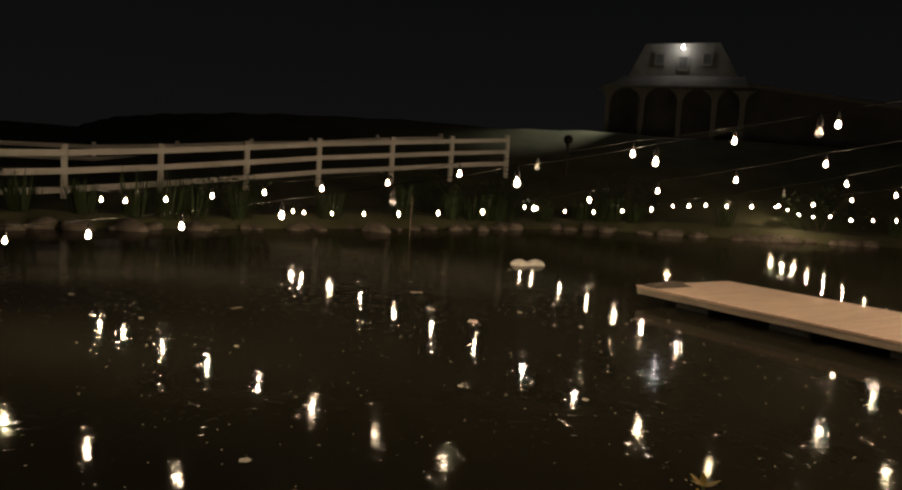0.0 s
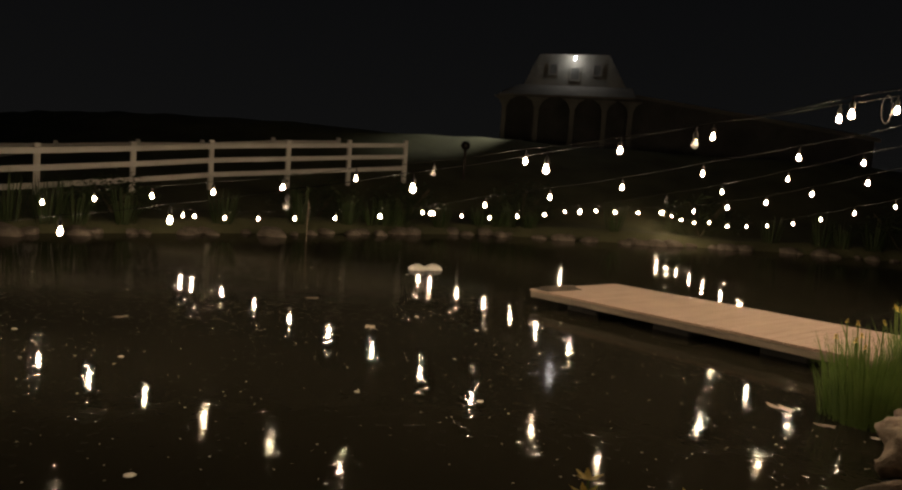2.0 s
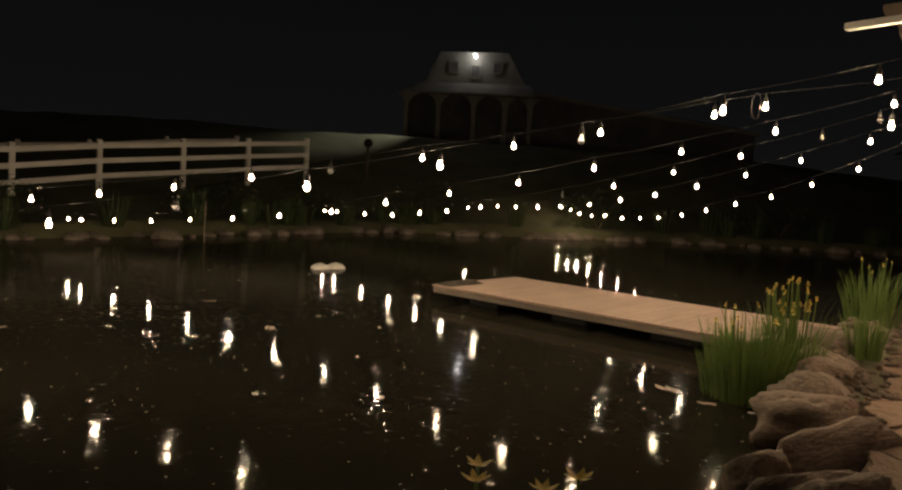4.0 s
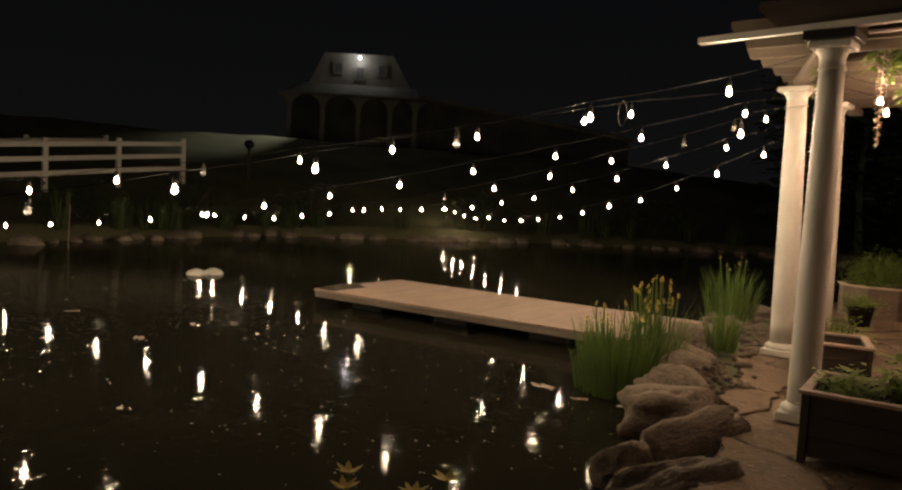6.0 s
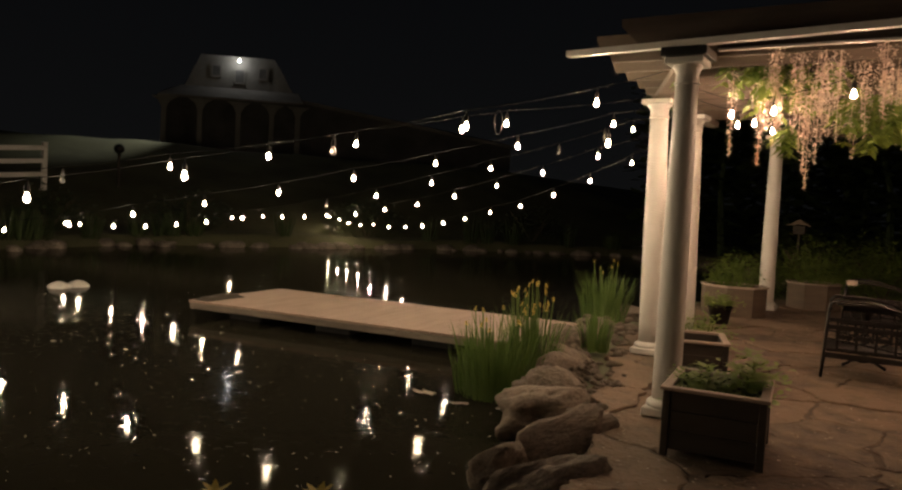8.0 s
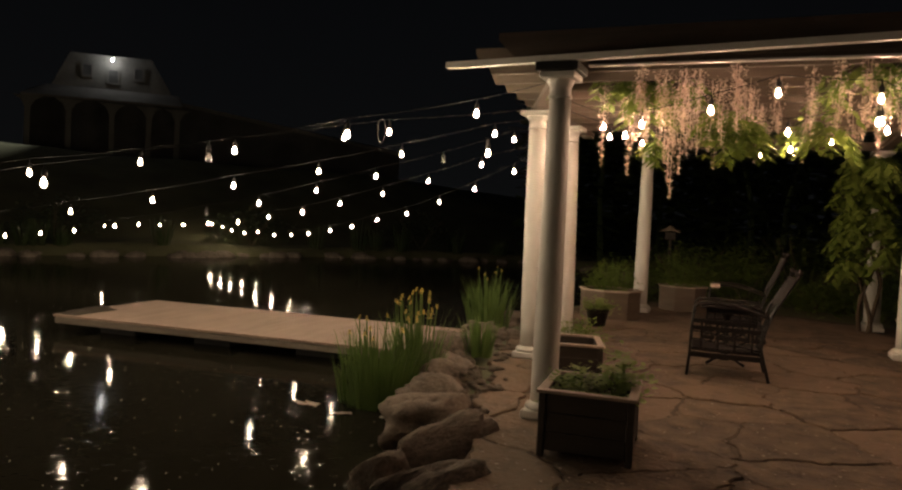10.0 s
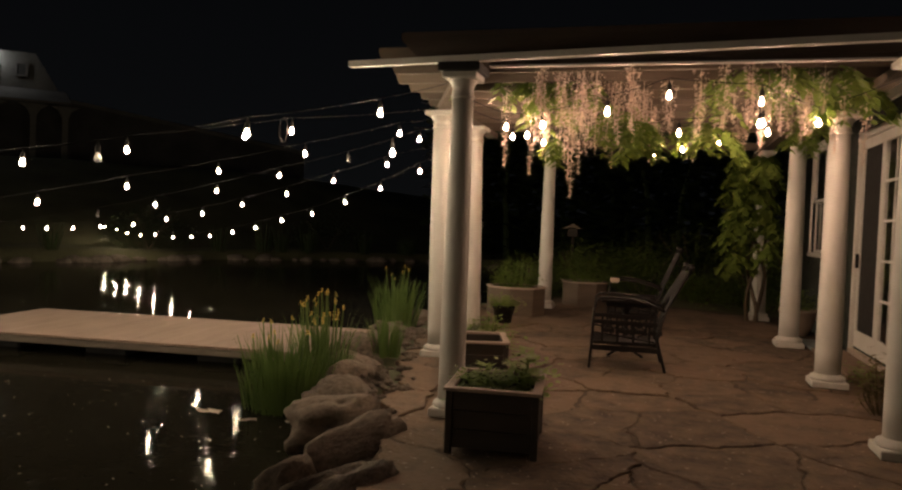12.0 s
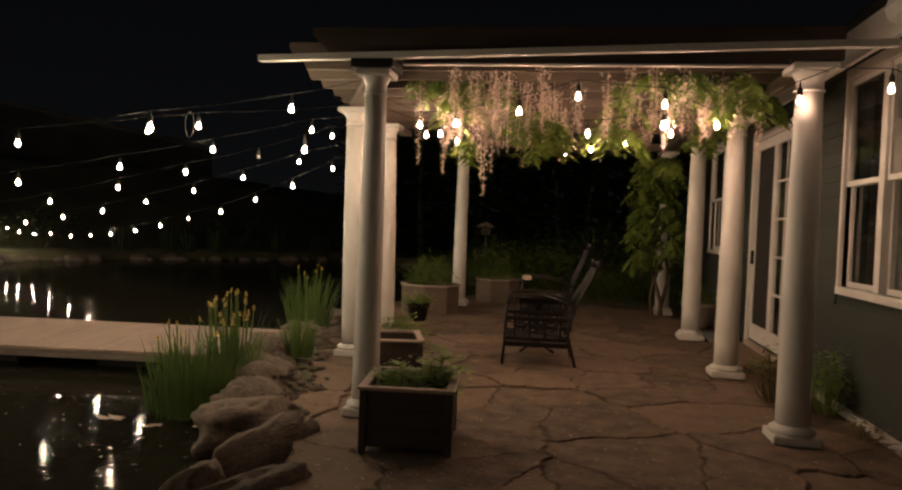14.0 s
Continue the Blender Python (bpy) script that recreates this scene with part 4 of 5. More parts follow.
for dx, ph in ((0.0, 0.3), (0.03, 2.6), (-0.04, 4.4)):
    pts = [(dx + (0.04 + 0.10 * min(1, k / 3) + 0.006 * k) * math.sin(ph + 0.62 * k) + 0.10, 0.30 - 0.10 * min(1, k / 3) - 0.17 * abs(math.cos(ph + 0.62 * k)), 0.25 * k - 0.02) for k in range(11)]
    part("trunk", tube(pts, 0.032, 9, taper=0.02), BARK, vine, "twisted grey brown stem", smooth=True)
for k in range(5):
    x = -1.0 + 0.55 * k
    pts = [Vector((x * 0.5 + 0.7, 11.9, 2.5)) - VO, Vector((x + 0.2, 10, 2.66)) - VO, Vector((x, 8, 2.68)) - VO, Vector((x - 0.1, 6.0, 2.67)) - VO, Vector((x - 0.1, 5.1, 2.66)) - VO]
    part("branch", tube(pts, 0.022, 6, taper=0.008), BARK, vine, smooth=True)
rnd = random.Random(77)
lengths = [0.26, 0.36, 0.46, 0.58, 0.74]
RACEMES = [raceme_mesh("raceme", L, 50 + i) for i, L in enumerate(lengths)]
SPRAYS = [spray_mesh("leaf_spray", 60 + i) for i in range(4)]
HANG = [(-1.08, 6.2, 1.76), (-1.30, 6.2, 1.83), (-.73, 6.2, 1.58), (-.60, 6.2, 2.07), (-.45, 6.2, 1.96), (-.54, 6.25, 1.95), (-.24, 6.2, 2.03), (.27, 6.2, 2.15),
        (.52, 6.2, 2.22), (.74, 6.2, 1.93), (1.05, 6.2, 2.10), (1.26, 6.2, 1.97), (1.46, 6.2, 1.88), (-.84, 6.2, 2.01), (-.94, 6.2, 2.04), (-.65, 6.1, 2.12), (-.80, 6.3, 1.88),
        (-.70, 6.5, 1.80), (-1.02, 6.5, 1.94), (.05, 6.0, 2.1), (.62, 5.8, 2.1), (-.76, 6.25, 1.72), (-.35, 6.1, 2.0)]
for x, y, z in HANG:
    L = 2.50 - z
    i = min(range(5), key=lambda k: abs(lengths[k] - L))
    share("raceme", RACEMES[i], vine, on_vine(x, y, z + lengths[i], rnd.uniform(0, 6), 1.0))
for k in range(100):
    x, y = rnd.uniform(-1.35, 1.45), 5.35 + 3.6 * rnd.random() ** 1.5
    i = rnd.choice((0, 0, 1, 1, 2))
    share("raceme", RACEMES[i], vine, on_vine(x, y, 2.50 + rnd.uniform(-0.06, 0.06), rnd.uniform(0, 6), rnd.uniform(0.8, 1.1)))
for k in range(18):
    x, y = rnd.uniform(-1.05, 1.5), 5.4 + 4.2 * rnd.random()
    z = rnd.uniform(2.38, 2.52) if rnd.random() < 0.88 else rnd.uniform(2.1, 2.3)
    share("leaf_spray", SPRAYS[k % 4], vine, on_vine(x, y, z, rnd.uniform(0, 6), rnd.uniform(0.7, 1.15)))
for x, y, z, n in ((-0.46, 6.4, 2.12, 2), (-0.29, 6.45, 2.15, 3), (-0.12, 6.4, 2.12, 2), (-1.25, 6.3, 2.50, 2), (-1.12, 6.3, 2.50, 2), (0.41, 6.4, 2.15, 1), (0.62, 6.0, 2.5, 3), (0.85, 6.0, 2.5, 3),
                   (1.38, 6.2, 2.42, 3), (1.48, 6.3, 2.45, 2), (-0.84, 6.2, 2.5, 2)):
    for k in range(n):
        share("leaf_spray", SPRAYS[k % 4], vine, on_vine(x + rnd.gauss(0, 0.06), y + rnd.gauss(0, 0.08), z + rnd.gauss(0, 0.05), rnd.uniform(0, 6), rnd.uniform(0.8, 1.05)))
for k in range(3):
    share("leaf_spray", SPRAYS[k % 4], vine, on_vine(-1.72 + rnd.gauss(0, 0.12), 6.5 + rnd.gauss(0, 0.25), rnd.uniform(2.32, 2.46), rnd.uniform(0, 6), rnd.uniform(0.35, 0.5)))
for k in range(26):
    share("leaf_spray", SPRAYS[k % 4], vine, on_vine(rnd.uniform(0.0, 1.5), rnd.uniform(8.0, 11.0), rnd.uniform(2.72, 3.25), rnd.uniform(0, 6), rnd.uniform(0.9, 1.4)))
for k in range(62):
    z = 2.46 - 1.65 * rnd.random() ** 1.35
    x = rnd.gauss(0.0, 0.15) if z > 1.75 else rnd.choice((-0.20, -0.20, 0.20)) + rnd.gauss(0, 0.05)
    share("leaf_spray", SPRAYS[k % 4], vine, on_vine(1.30 + x, 11.78 + rnd.gauss(0, 0.16), z, rnd.uniform(0, 6), rnd.uniform(0.7, 1.1)))


# ---- rocks along the pond ----
def rock_mesh(name, seed, rough=0.42, sub=4, mat=ROCK):
    bm = bmesh.new()
    bmesh.ops.create_icosphere(bm, subdivisions=sub, radius=1)
    o = Vector((seed * 3.7, seed * 1.3, 0))
    chip = random.Random(seed * 7 + 3)
    facets = []
    for _ in range(9):
        f = Vector((chip.gauss(0, 1), chip.gauss(0, 1), chip.gauss(0.25, 0.8))).normalized()
        facets.append((f, chip.uniform(0.66, 0.92)))
    for v in bm.verts:
        n = v.co.normalized()
        slab = Vector((n.x * 1.1, n.y * 1.1, n.z * 3.2))
        k = 1 + rough * noise.noise(n * 1.4 + o) * 1.5 + rough * 0.7 * (0.35 - abs(noise.noise(slab * 1.6 + o))) + rough * 0.35 * (0.3 - abs(noise.noise(slab * 3.7 + o)))
        k += rough * 0.16 * noise.noise(n * 9 + o) + rough * 0.30 * (0.25 - abs(noise.noise(n * 4.3 - o)))
        v.co = n * k
        for f, d in facets:
            over = v.co.dot(f) - d
            if over > 0:
                v.co -= f * over * 0.88
        v.co.z = max(v.co.z, -0.55) if v.co.z < 0 else v.co.z * (1 - 0.25 * max(0, v.co.z - 0.6))
    return mesh_of(name, bm, mat, True)


BIG = [rock_mesh("boulder", 1 + i) for i in range(6)]
SMALL = [rock_mesh("stone", 20 + i, 0.25, 2) for i in range(5)]
FARS = [rock_mesh("far_stone", 40 + i, 0.3, 2, FARROCK) for i in range(4)]


def rock(me, x, y, z, sx, sy, sz, turn, name="boulder", pitch=0):
    ob = new(name, me)
    ob.matrix_basis = pose(x, y, z, 0, pitch, turn) @ Matrix.Diagonal((sx, sy, sz, 1))
    return ob


for i, (x, y, z, sx, sy, sz, turn, pitch) in enumerate(((-1.88, 3.62, -.19, .22, .13, .19, 58, -12), (-1.55, 3.36, -.16, .45, .18, .22, 64, -12), (-1.69, 4.08, -.14, .48, .17, .23, 68, -14),
                                                         (-2.13, 4.72, -.12, .36, .24, .25, 60, -6), (-2.22, 5.12, -.11, .34, .26, .25, 40, 0), (-2.50, 5.80, -.11, .36, .28, .26, 70, 0),
                                                         (-2.95, 6.95, -.13, .38, .32, .26, 80, 0), (-2.72, 6.35, -.12, .30, .26, .23, 10, 0), (-3.12, 7.55, -.15, .33, .30, .20, 15, 0),
                                                         (-3.05, 8.2, -.15, .30, .28, .18, 70, 0), (-3.2, 8.9, -.16, .32, .28, .19, 100, 0), (-1.40, 2.55, -.16, .32, .22, .20, 70, 0),
                                                         (-1.45, 2.05, -.16, .26, .24, .18, 70, 0), (-3.35, 10.6, -.16, .3, .3, .18, 50, 0), (-3.3, 11.6, -.16, .3, .35, .2, 10, 0))):
    tagged(rock(BIG[i % 6], x, y, z, sx, sy, sz, turn, "boulder", pitch), "large rounded grey brown boulder at the pond's edge", "boulder", "pond boulders")
rnd = random.Random(5)
for k in range(70):
    s = rnd.random()
    x, y = -1.60 - 1.15 * s + rnd.gauss(0, 0.08), 4.3 + 3.9 * s + rnd.gauss(0, 0.1)
    if k < 30:
        w = rnd.random()
        x, y = -1.98 - 0.42 * w + rnd.gauss(0, 0.07), 5.05 + 1.1 * w + rnd.gauss(0, 0.06)
    r = rnd.uniform(0.018, 0.05)
    tagged(rock(SMALL[k % 5], x, y, 0.004 + r * 0.25, r * 1.3, r, r * 0.7, rnd.uniform(0, 180), "stone"), "small rounded stone beside the boulders", "stone", "small stones")
for k in range(26):
    r = rnd.uniform(0.03, 0.07)
    tagged(rock(SMALL[k % 5], -2.85 + rnd.gauss(0, 0.22), 8.3 + rnd.gauss(0, 0.5), 0.0 + r * 0.2, r * 1.3, r, r * 0.7, rnd.uniform(0, 180), "stone"),
           "flat pale stone on the bank", "stone", "small stones")

# far bank: rocks, reeds and shrubs
rnd = random.Random(8)
far_edge = [(-16.0, -4.5), (-16.2, 0.5), (-17.6, 7.0), (-18.6, 13.5), (-14.2, 22.5), (-9.0, 27.6), (-4.0, 24.5), (-2.4, 19.0)]
for (ax, ay), (bx, by) in zip(far_edge, far_edge[1:]):
    L = math.hypot(bx - ax, by - ay)
    for k in range(int(L / 0.5)):
        s = (k + rnd.random()) / (L / 0.5)
        r = rnd.uniform(0.10, 0.32)
        x, y = ax + (bx - ax) * s + rnd.gauss(0, 0.25), ay + (by - ay) * s + rnd.gauss(0, 0.25)
        tagged(rock(FARS[k % 4], x, y, WATER + 0.02, r * 1.4, r, r * 0.75, rnd.uniform(0, 180), "boulder"), "grey boulder on the far bank of the pond", "boulder", "far bank boulders")


def reed_tuft(at, h, n, seed):
    r2 = random.Random(seed)
    t = thing("reed_tuft", at, "tuft of tall green reeds on the far bank", "reeds", "far bank reeds")
    bm = bmesh.new()
    for _ in range(n):
        a, q = r2.uniform(0, 6.283), 0.28 * math.sqrt(r2.random())
        x, y = q * math.cos(a), q * math.sin(a)
        L = h * r2.uniform(0.5, 1)
        leaf_blade(bm, (x, y, 0), (x + 0.2 * math.cos(a), y + 0.2 * math.sin(a), L), 0.03, 0.1, 3)
    part("leaf_mass", bm, SHADELEAF, t)
    return t


for k in range(26):
    s = rnd.random() * 5.0
    i = int(s)
    (ax, ay), (bx, by) = far_edge[i], far_edge[i + 1]
    x, y = ax + (bx - ax) * (s - i) - 0.5, ay + (by - ay) * (s - i) + 0.2
    reed_tuft(pose(x, y, ground_height(x, y) - 0.03), rnd.uniform(0.7, 1.2), 50, 200 + k)


def shrub(at, r, h, seed, label, n=420, leaf=0.10):
    t = thing("shrub", at, label, "shrub")
    r2 = random.Random(seed)
    for k in range(4):
        a = r2.uniform(0, 6.283)
        part("stem", tube([(0, 0, 0), (0.3 * r * math.cos(a), 0.3 * r * math.sin(a), h * 0.45), (0.6 * r * math.cos(a), 0.6 * r * math.sin(a), h * 0.8)], 0.02, 5, taper=0.006), BARK, t)
    part("foliage", leafy(seed, n, r, r, h, leaf), SHADELEAF if "far" in label else LEAF, t)
    return t


for k, (x, y, r, h) in enumerate(((-2.5, 14.3, .7, .8), (-1.4, 14.6, .8, 1.0), (-0.3, 15.0, .8, .9), (-0.5, 16.3, .6, 1.2), (0.9, 14.6, .6, .5), (1.7, 14.4, .7, 1.0), (2.6, 15.6, 1.2, 1.8), (0.8, 18, 1.4, 1.6), (-1.6, 19.0, 1.3, 1.2))):
    shrub(pose(x, y, ground_height(x, y) - 0.03), r, h, 300 + k, "dark green garden shrub behind the patio")
for k, (x, y, r, h) in enumerate(((-19.2, 3.0, 1.0, 1.0), (-20.0, 8.5, 1.2, 1.2), (-20.8, 12.0, 1.2, 1.3), (-18.2, -2.5, 1.0, 0.9), (-20.5, 16.5, 1.4, 1.5), (-17.2, 22.0, 1.5, 1.6), (-12.5, 26.5, 1.5, 1.5))):
    shrub(pose(x, y, ground_height(x, y) - 0.05), r, h, 340 + k, "dark low shrub on the far bank", 300, 0.16)

# dark woods behind the garden
rnd = random.Random(99)
bm = bmesh.new()
for k in range(17000):
    x, y = rnd.uniform(-9, 12), rnd.uniform(27, 36)
    top = 6.5 + 2.5 * noise.noise(Vector((x * 0.35, y * 0.2, 3))) + 1.2 * noise.noise(Vector((x * 1.3, y, 8)))
    z = top * rnd.random() ** 0.7
    a, r = rnd.uniform(0, 6.283), rnd.uniform(0.35, 0.85)
    leaf_blade(bm, (x, y, z), (x + r * math.cos(a), y + r * math.sin(a), z + rnd.uniform(-0.4, 0.4) * r), r * 0.7, 0.2, 2)
for k in range(22):
    x, y = rnd.uniform(-9, 12), rnd.uniform(28, 35)
    tube([(x, y, -0.5), (x + rnd.gauss(0, 0.2), y, 2.5), (x + rnd.gauss(0, 0.4), y, 6)], 0.16, 6, bm, taper=0.05)
tagged(part("woods", bm, SHADELEAF), "dark leafy woods at the end of the garden", "woods", kind="stuff")

# bird house beyond the patio
x, y = -1.98, 17.6
g = ground_height(x, y)
bird = thing("bird_house", pose(x, y, g), "small pale bird house on a post in the garden", "bird house")
# Post and box coloured dark where they vanish in shade below the roof.
part("post", block(-0.025, 0.025, -0.025, 0.025, -0.1, 1.12 - g, 0.004), BOXWOOD, bird)
part("box", block(-0.12, 0.12, -0.10, 0.10, 1.12 - g, 1.30 - g, 0.005), BOXWOOD, bird)
bm = bmesh.new()
v = [bm.verts.new(c) for yy in (-0.16, 0.16) for c in ((-0.25, yy, 1.29 - g), (0, yy, 1.44 - g), (0.25, yy, 1.29 - g), (0, yy, 1.33 - g))]
for q in ((0, 1, 2, 3), (7, 6, 5, 4), (0, 4, 5, 1), (1, 5, 6, 2), (3, 7, 4, 0), (2, 6, 7, 3)):
    bm.faces.new([v[i] for i in q])
part("roof", bm, PLANTER, bird)

# ---- things on the water ----
pad = thing("pond_float", pose(-11.0, 6.62, WATER), "pale two-lobed float lying on the pond", "float")
for side in (-0.17, 0.17):
    bm = lathe([(0.10, -0.04), (0.19, -0.01), (0.20, 0.02), (0.13, 0.07), (0.04, 0.10)], 22)
    for v in bm.verts:
        k = 1 + 0.35 * noise.noise(Vector((v.co.x * 9, v.co.y * 9, side * 20)))
        v.co.x, v.co.y = v.co.x * k, v.co.y * k
    part("lobe", bm, WHITE, pad, smooth=True, at=pose(0.0, side * 0.9, 0.0) @ Matrix.Diagonal((0.8, 0.85, 1.0, 1)))
part("link", block(-0.05, 0.05, -0.14, 0.14, 0.0, 0.05, 0.01), WHITE, pad)
mat_d = thing("folded_mat", pose(-7.45, 6.50, -0.018, 0, 0, 6), "low folded brown mat on the end of the dock", "mat")
bm = bmesh.new()
bmesh.ops.create_grid(bm, x_segments=14, y_segments=10, size=1)
for v in bm.verts:
    e = max(abs(v.co.x), abs(v.co.y))
    v.co = Vector((v.co.x * 0.12, v.co.y * 0.34, 0.07 * (1 - e ** 4) * (0.7 + 0.5 * noise.noise(v.co * 1.7))))
part("fold", bm, BOXWOOD, mat_d, smooth=True)
rnd = random.Random(21)
bm = bmesh.new()
made = 0
while made < 900:
    x, y = -2.0 - 9.5 * rnd.random() ** 1.3, -2.5 + 10.5 * rnd.random()
    if pond_depth(x, y) < 0.1:
        continue
    if -7.7 < x < -3.2 and 6.0 < y < 8.4:
        continue
    made += 1
    r = rnd.uniform(0.004, 0.010) if rnd.random() < 0.96 else rnd.uniform(0.02, 0.04)
    a0 = rnd.uniform(0, 6.28)
    ring = [bm.verts.new((x + r * rnd.uniform(0.5, 1.4) * math.cos(a0 + k * 1.2566), y + r * rnd.uniform(0.5, 1.2) * math.sin(a0 + k * 1.2566), WATER + 0.004 + rnd.uniform(0, 0.004))) for k in range(5)]
    bm.faces.new(ring)
tagged(part("floating_petals", bm, PETALW), "pale fallen petals scattered over the dark water", "petals", kind="stuff")
for x, y, r in ((-6.84, 3.38, 0.10), (-3.35, 5.05, 0.12), (-3.15, 5.62, 0.09), (-2.95, 4.95, 0.08), (-8.6, 3.5, .09), (-7.9, 1.2, .08)):
    bm = bmesh.new()
    c = bm.verts.new((0, 0, 0.002))
    ring = [bm.verts.new((r * (1 + 0.25 * math.sin(3 * k)) * math.cos(k * 0.55), 0.5 * r * math.sin(k * 0.55), 0.003 + 0.006 * math.sin(2 * k))) for k in range(11)]
    for k in range(10):
        bm.faces.new((c, ring[k], ring[k + 1]))
    tagged(part("floating_leaf", bm, RIM, at=pose(x, y, WATER + 0.002, 0, 0, 57 * x)), "pale curled leaf floating on the pond", "leaf", "floating leaves")
stake = tagged(part("garden_stake", tube([(0, 0, -0.2), (0.01, 0, 0.35), (0.025, 0.01, 0.86)], 0.008, 6), RIM, at=pose(-15.75, 6.42, WATER + 0.05)), "thin pale stake on the far bank", "stake")


# ---- fence on the hill ----
def fence_run(tops, label, width=0.075):
    f = thing("rail_fence", pose(0, 0, 0), label, "fence")
    tops = [Vector(q) for q in tops]
    for q in tops:
        g = ground_height(q.x, q.y) - 0.2
        bm = block(q.x - width, q.x + width, q.y - width, q.y + width, min(g, q.z - 1.3), q.z, 0.012)
        part("post", bm, FENCE, f)
    for a, b in zip(tops, tops[1:]):
        for drop in (0.19, 0.62, 1.06):
            d = Vector((0, 0, drop))
            n = Vector((b.y - a.y, a.x - b.x, 0)).normalized() * 0.02
            off = n.normalized() * (width + 0.012)
            bm = bmesh.new()
            for p in (a, b):
                for sgn in (-1, 1):
                    for h in (-0.075, 0.075):
                        bm.verts.new(p - d + off + n * sgn + Vector((0, 0, h)))
            bm.verts.ensure_lookup_table()
            w = bm.verts
            for q in ((0, 1, 3, 2), (4, 6, 7, 5), (0, 4, 5, 1), (2, 3, 7, 6), (1, 5, 7, 3), (0, 2, 6, 4)):
                bm.faces.new([w[i] for i in q])
            part("rail", bm, FENCE, f)
    return f


fence_run([(-17.5, -5.6, 1.1), (-18.9, -3.2, 1.23), (-20.07, -.67, 1.38), (-21.40, 1.56, 1.57), (-22.39, 3.98, 1.82), (-23.36, 6.40, 2.09), (-23.69, 9.0, 2.33), (-24.38, 11.54, 2.56),
           (-24.83, 14.1, 2.78)], "white painted rail fence along the far bank")
fence_run([(-30.5, -6.0, 1.45), (-30.5, -3.0, 1.55), (-30.27, .01, 1.60), (-30.12, 2.84, 1.83), (-29.73, 5.51, 2.10), (-29.22, 7.7, 2.27), (-29.0, 10.4, 2.6), (-28.9, 13.2, 2.85)],
          "second white rail fence further up the hill")

ball = thing("post_globe", pose(-24.95, 16.95, 2.60), "dark round globe on a thin post beside the fence", "globe")
part("post", block(-0.04, 0.04, -0.04, 0.04, ground_height(-24.95, 16.95) - 2.7, 0.03, 0.006), BOXWOOD, ball)
part("collar", lathe([(0.07, 0.0), (0.08, 0.03), (0.05, 0.06)], 12), IRON, ball)
part("globe", lathe([(0.04, 0.05), (0.14, 0.10), (0.19, 0.20), (0.18, 0.30), (0.10, 0.39), (0.02, 0.41)], 18), IRON, ball, smooth=True)

# ---- house on the hill ----
hill = thing("hill_house", Matrix(((0.672, -0.742, 0, -31.2), (0.742, 0.672, 0, 28.2), (0, 0, 1, 0), (0, 0, 0, 1))),
             "pale house on the hill with an arched porch", "house")
bm = bmesh.new()
v = [bm.verts.new(c) for yy in (0.0, 6.0) for c in ((-2.75, yy, 7.0), (2.95, yy, 7.0), (1.85, yy, 8.85), (-1.95, yy, 8.75))]
for q in ((3, 2, 1, 0), (4, 5, 6, 7), (0, 1, 5, 4), (1, 2, 6, 5), (2, 3, 7, 6), (3, 0, 4, 7)):
    bm.faces.new([v[i] for i in q])
part("upper_wall", bm, FARWALL, hill)
# Ground-floor wall coloured dark to stand for the porch's shade.
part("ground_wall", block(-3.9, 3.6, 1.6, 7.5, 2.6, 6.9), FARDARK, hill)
bm = bmesh.new()
v = [bm.verts.new(c) for c in ((-3.9, -1.6, 6.30), (3.3, -1.6, 6.42), (3.2, 0.0, 7.12), (-2.9, 0.0, 7.05), (-3.9, -1.6, 6.20), (3.3, -1.6, 6.32), (3.6, 1.6, 6.9), (-3.9, 1.6, 6.9))]
for q in ((0, 1, 2, 3), (0, 4, 5, 1), (4, 7, 6, 5), (3, 2, 6, 7)):
    bm.faces.new([v[i] for i in q])
part("porch_roof", bm, FARROOF, hill, "pale porch roof lit from above")
for x in (-3.6, -1.85, 0.05, 1.75, 3.1):
    part("porch_post", block(x - 0.12, x + 0.12, -1.5, -1.26, 3.0, 6.22), FARWALL, hill)
    bm = bmesh.new()
    for sgn in (-1, 1):
        v = [bm.verts.new((x + sgn * dx, yy, z)) for yy in (-1.42, -1.34) for dx, z in ((0.12, 6.22), (0.62, 6.22), (0.30, 6.02), (0.12, 5.65))]
        bm.faces.new(v[:4])
        bm.faces.new(v[4:][::-1])
        for k in range(4):
            bm.faces.new((v[k], v[(k + 1) % 4], v[4 + (k + 1) % 4], v[4 + k]))
    part("bracket", bm, FARWALL, hill)
for x, z, w, h in ((-1.15, 7.95, 0.36, 0.50), (0.05, 7.75, 0.42, 0.62), (1.25, 8.0, 0.36, 0.52)):
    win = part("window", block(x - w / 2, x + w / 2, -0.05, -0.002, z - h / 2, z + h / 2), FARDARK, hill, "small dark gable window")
    bm = bmesh.new()
    for box in ((x - w / 2 - 0.09, x - w / 2, z - h / 2 - 0.09, z + h / 2 + 0.09), (x + w / 2, x + w / 2 + 0.09, z - h / 2 - 0.09, z + h / 2 + 0.09)):
        block(box[0], box[1], -0.08, -0.002, box[2], box[3], bm=bm)
    for za in (z - h / 2 - 0.09, z + h / 2):
        block(x - w / 2, x + w / 2, -0.078, -0.002, za, za + 0.09, bm=bm)
    part("casing", bm, FARWALL if 0 < x < 1 else FARROOF, win)
bm = bmesh.new()
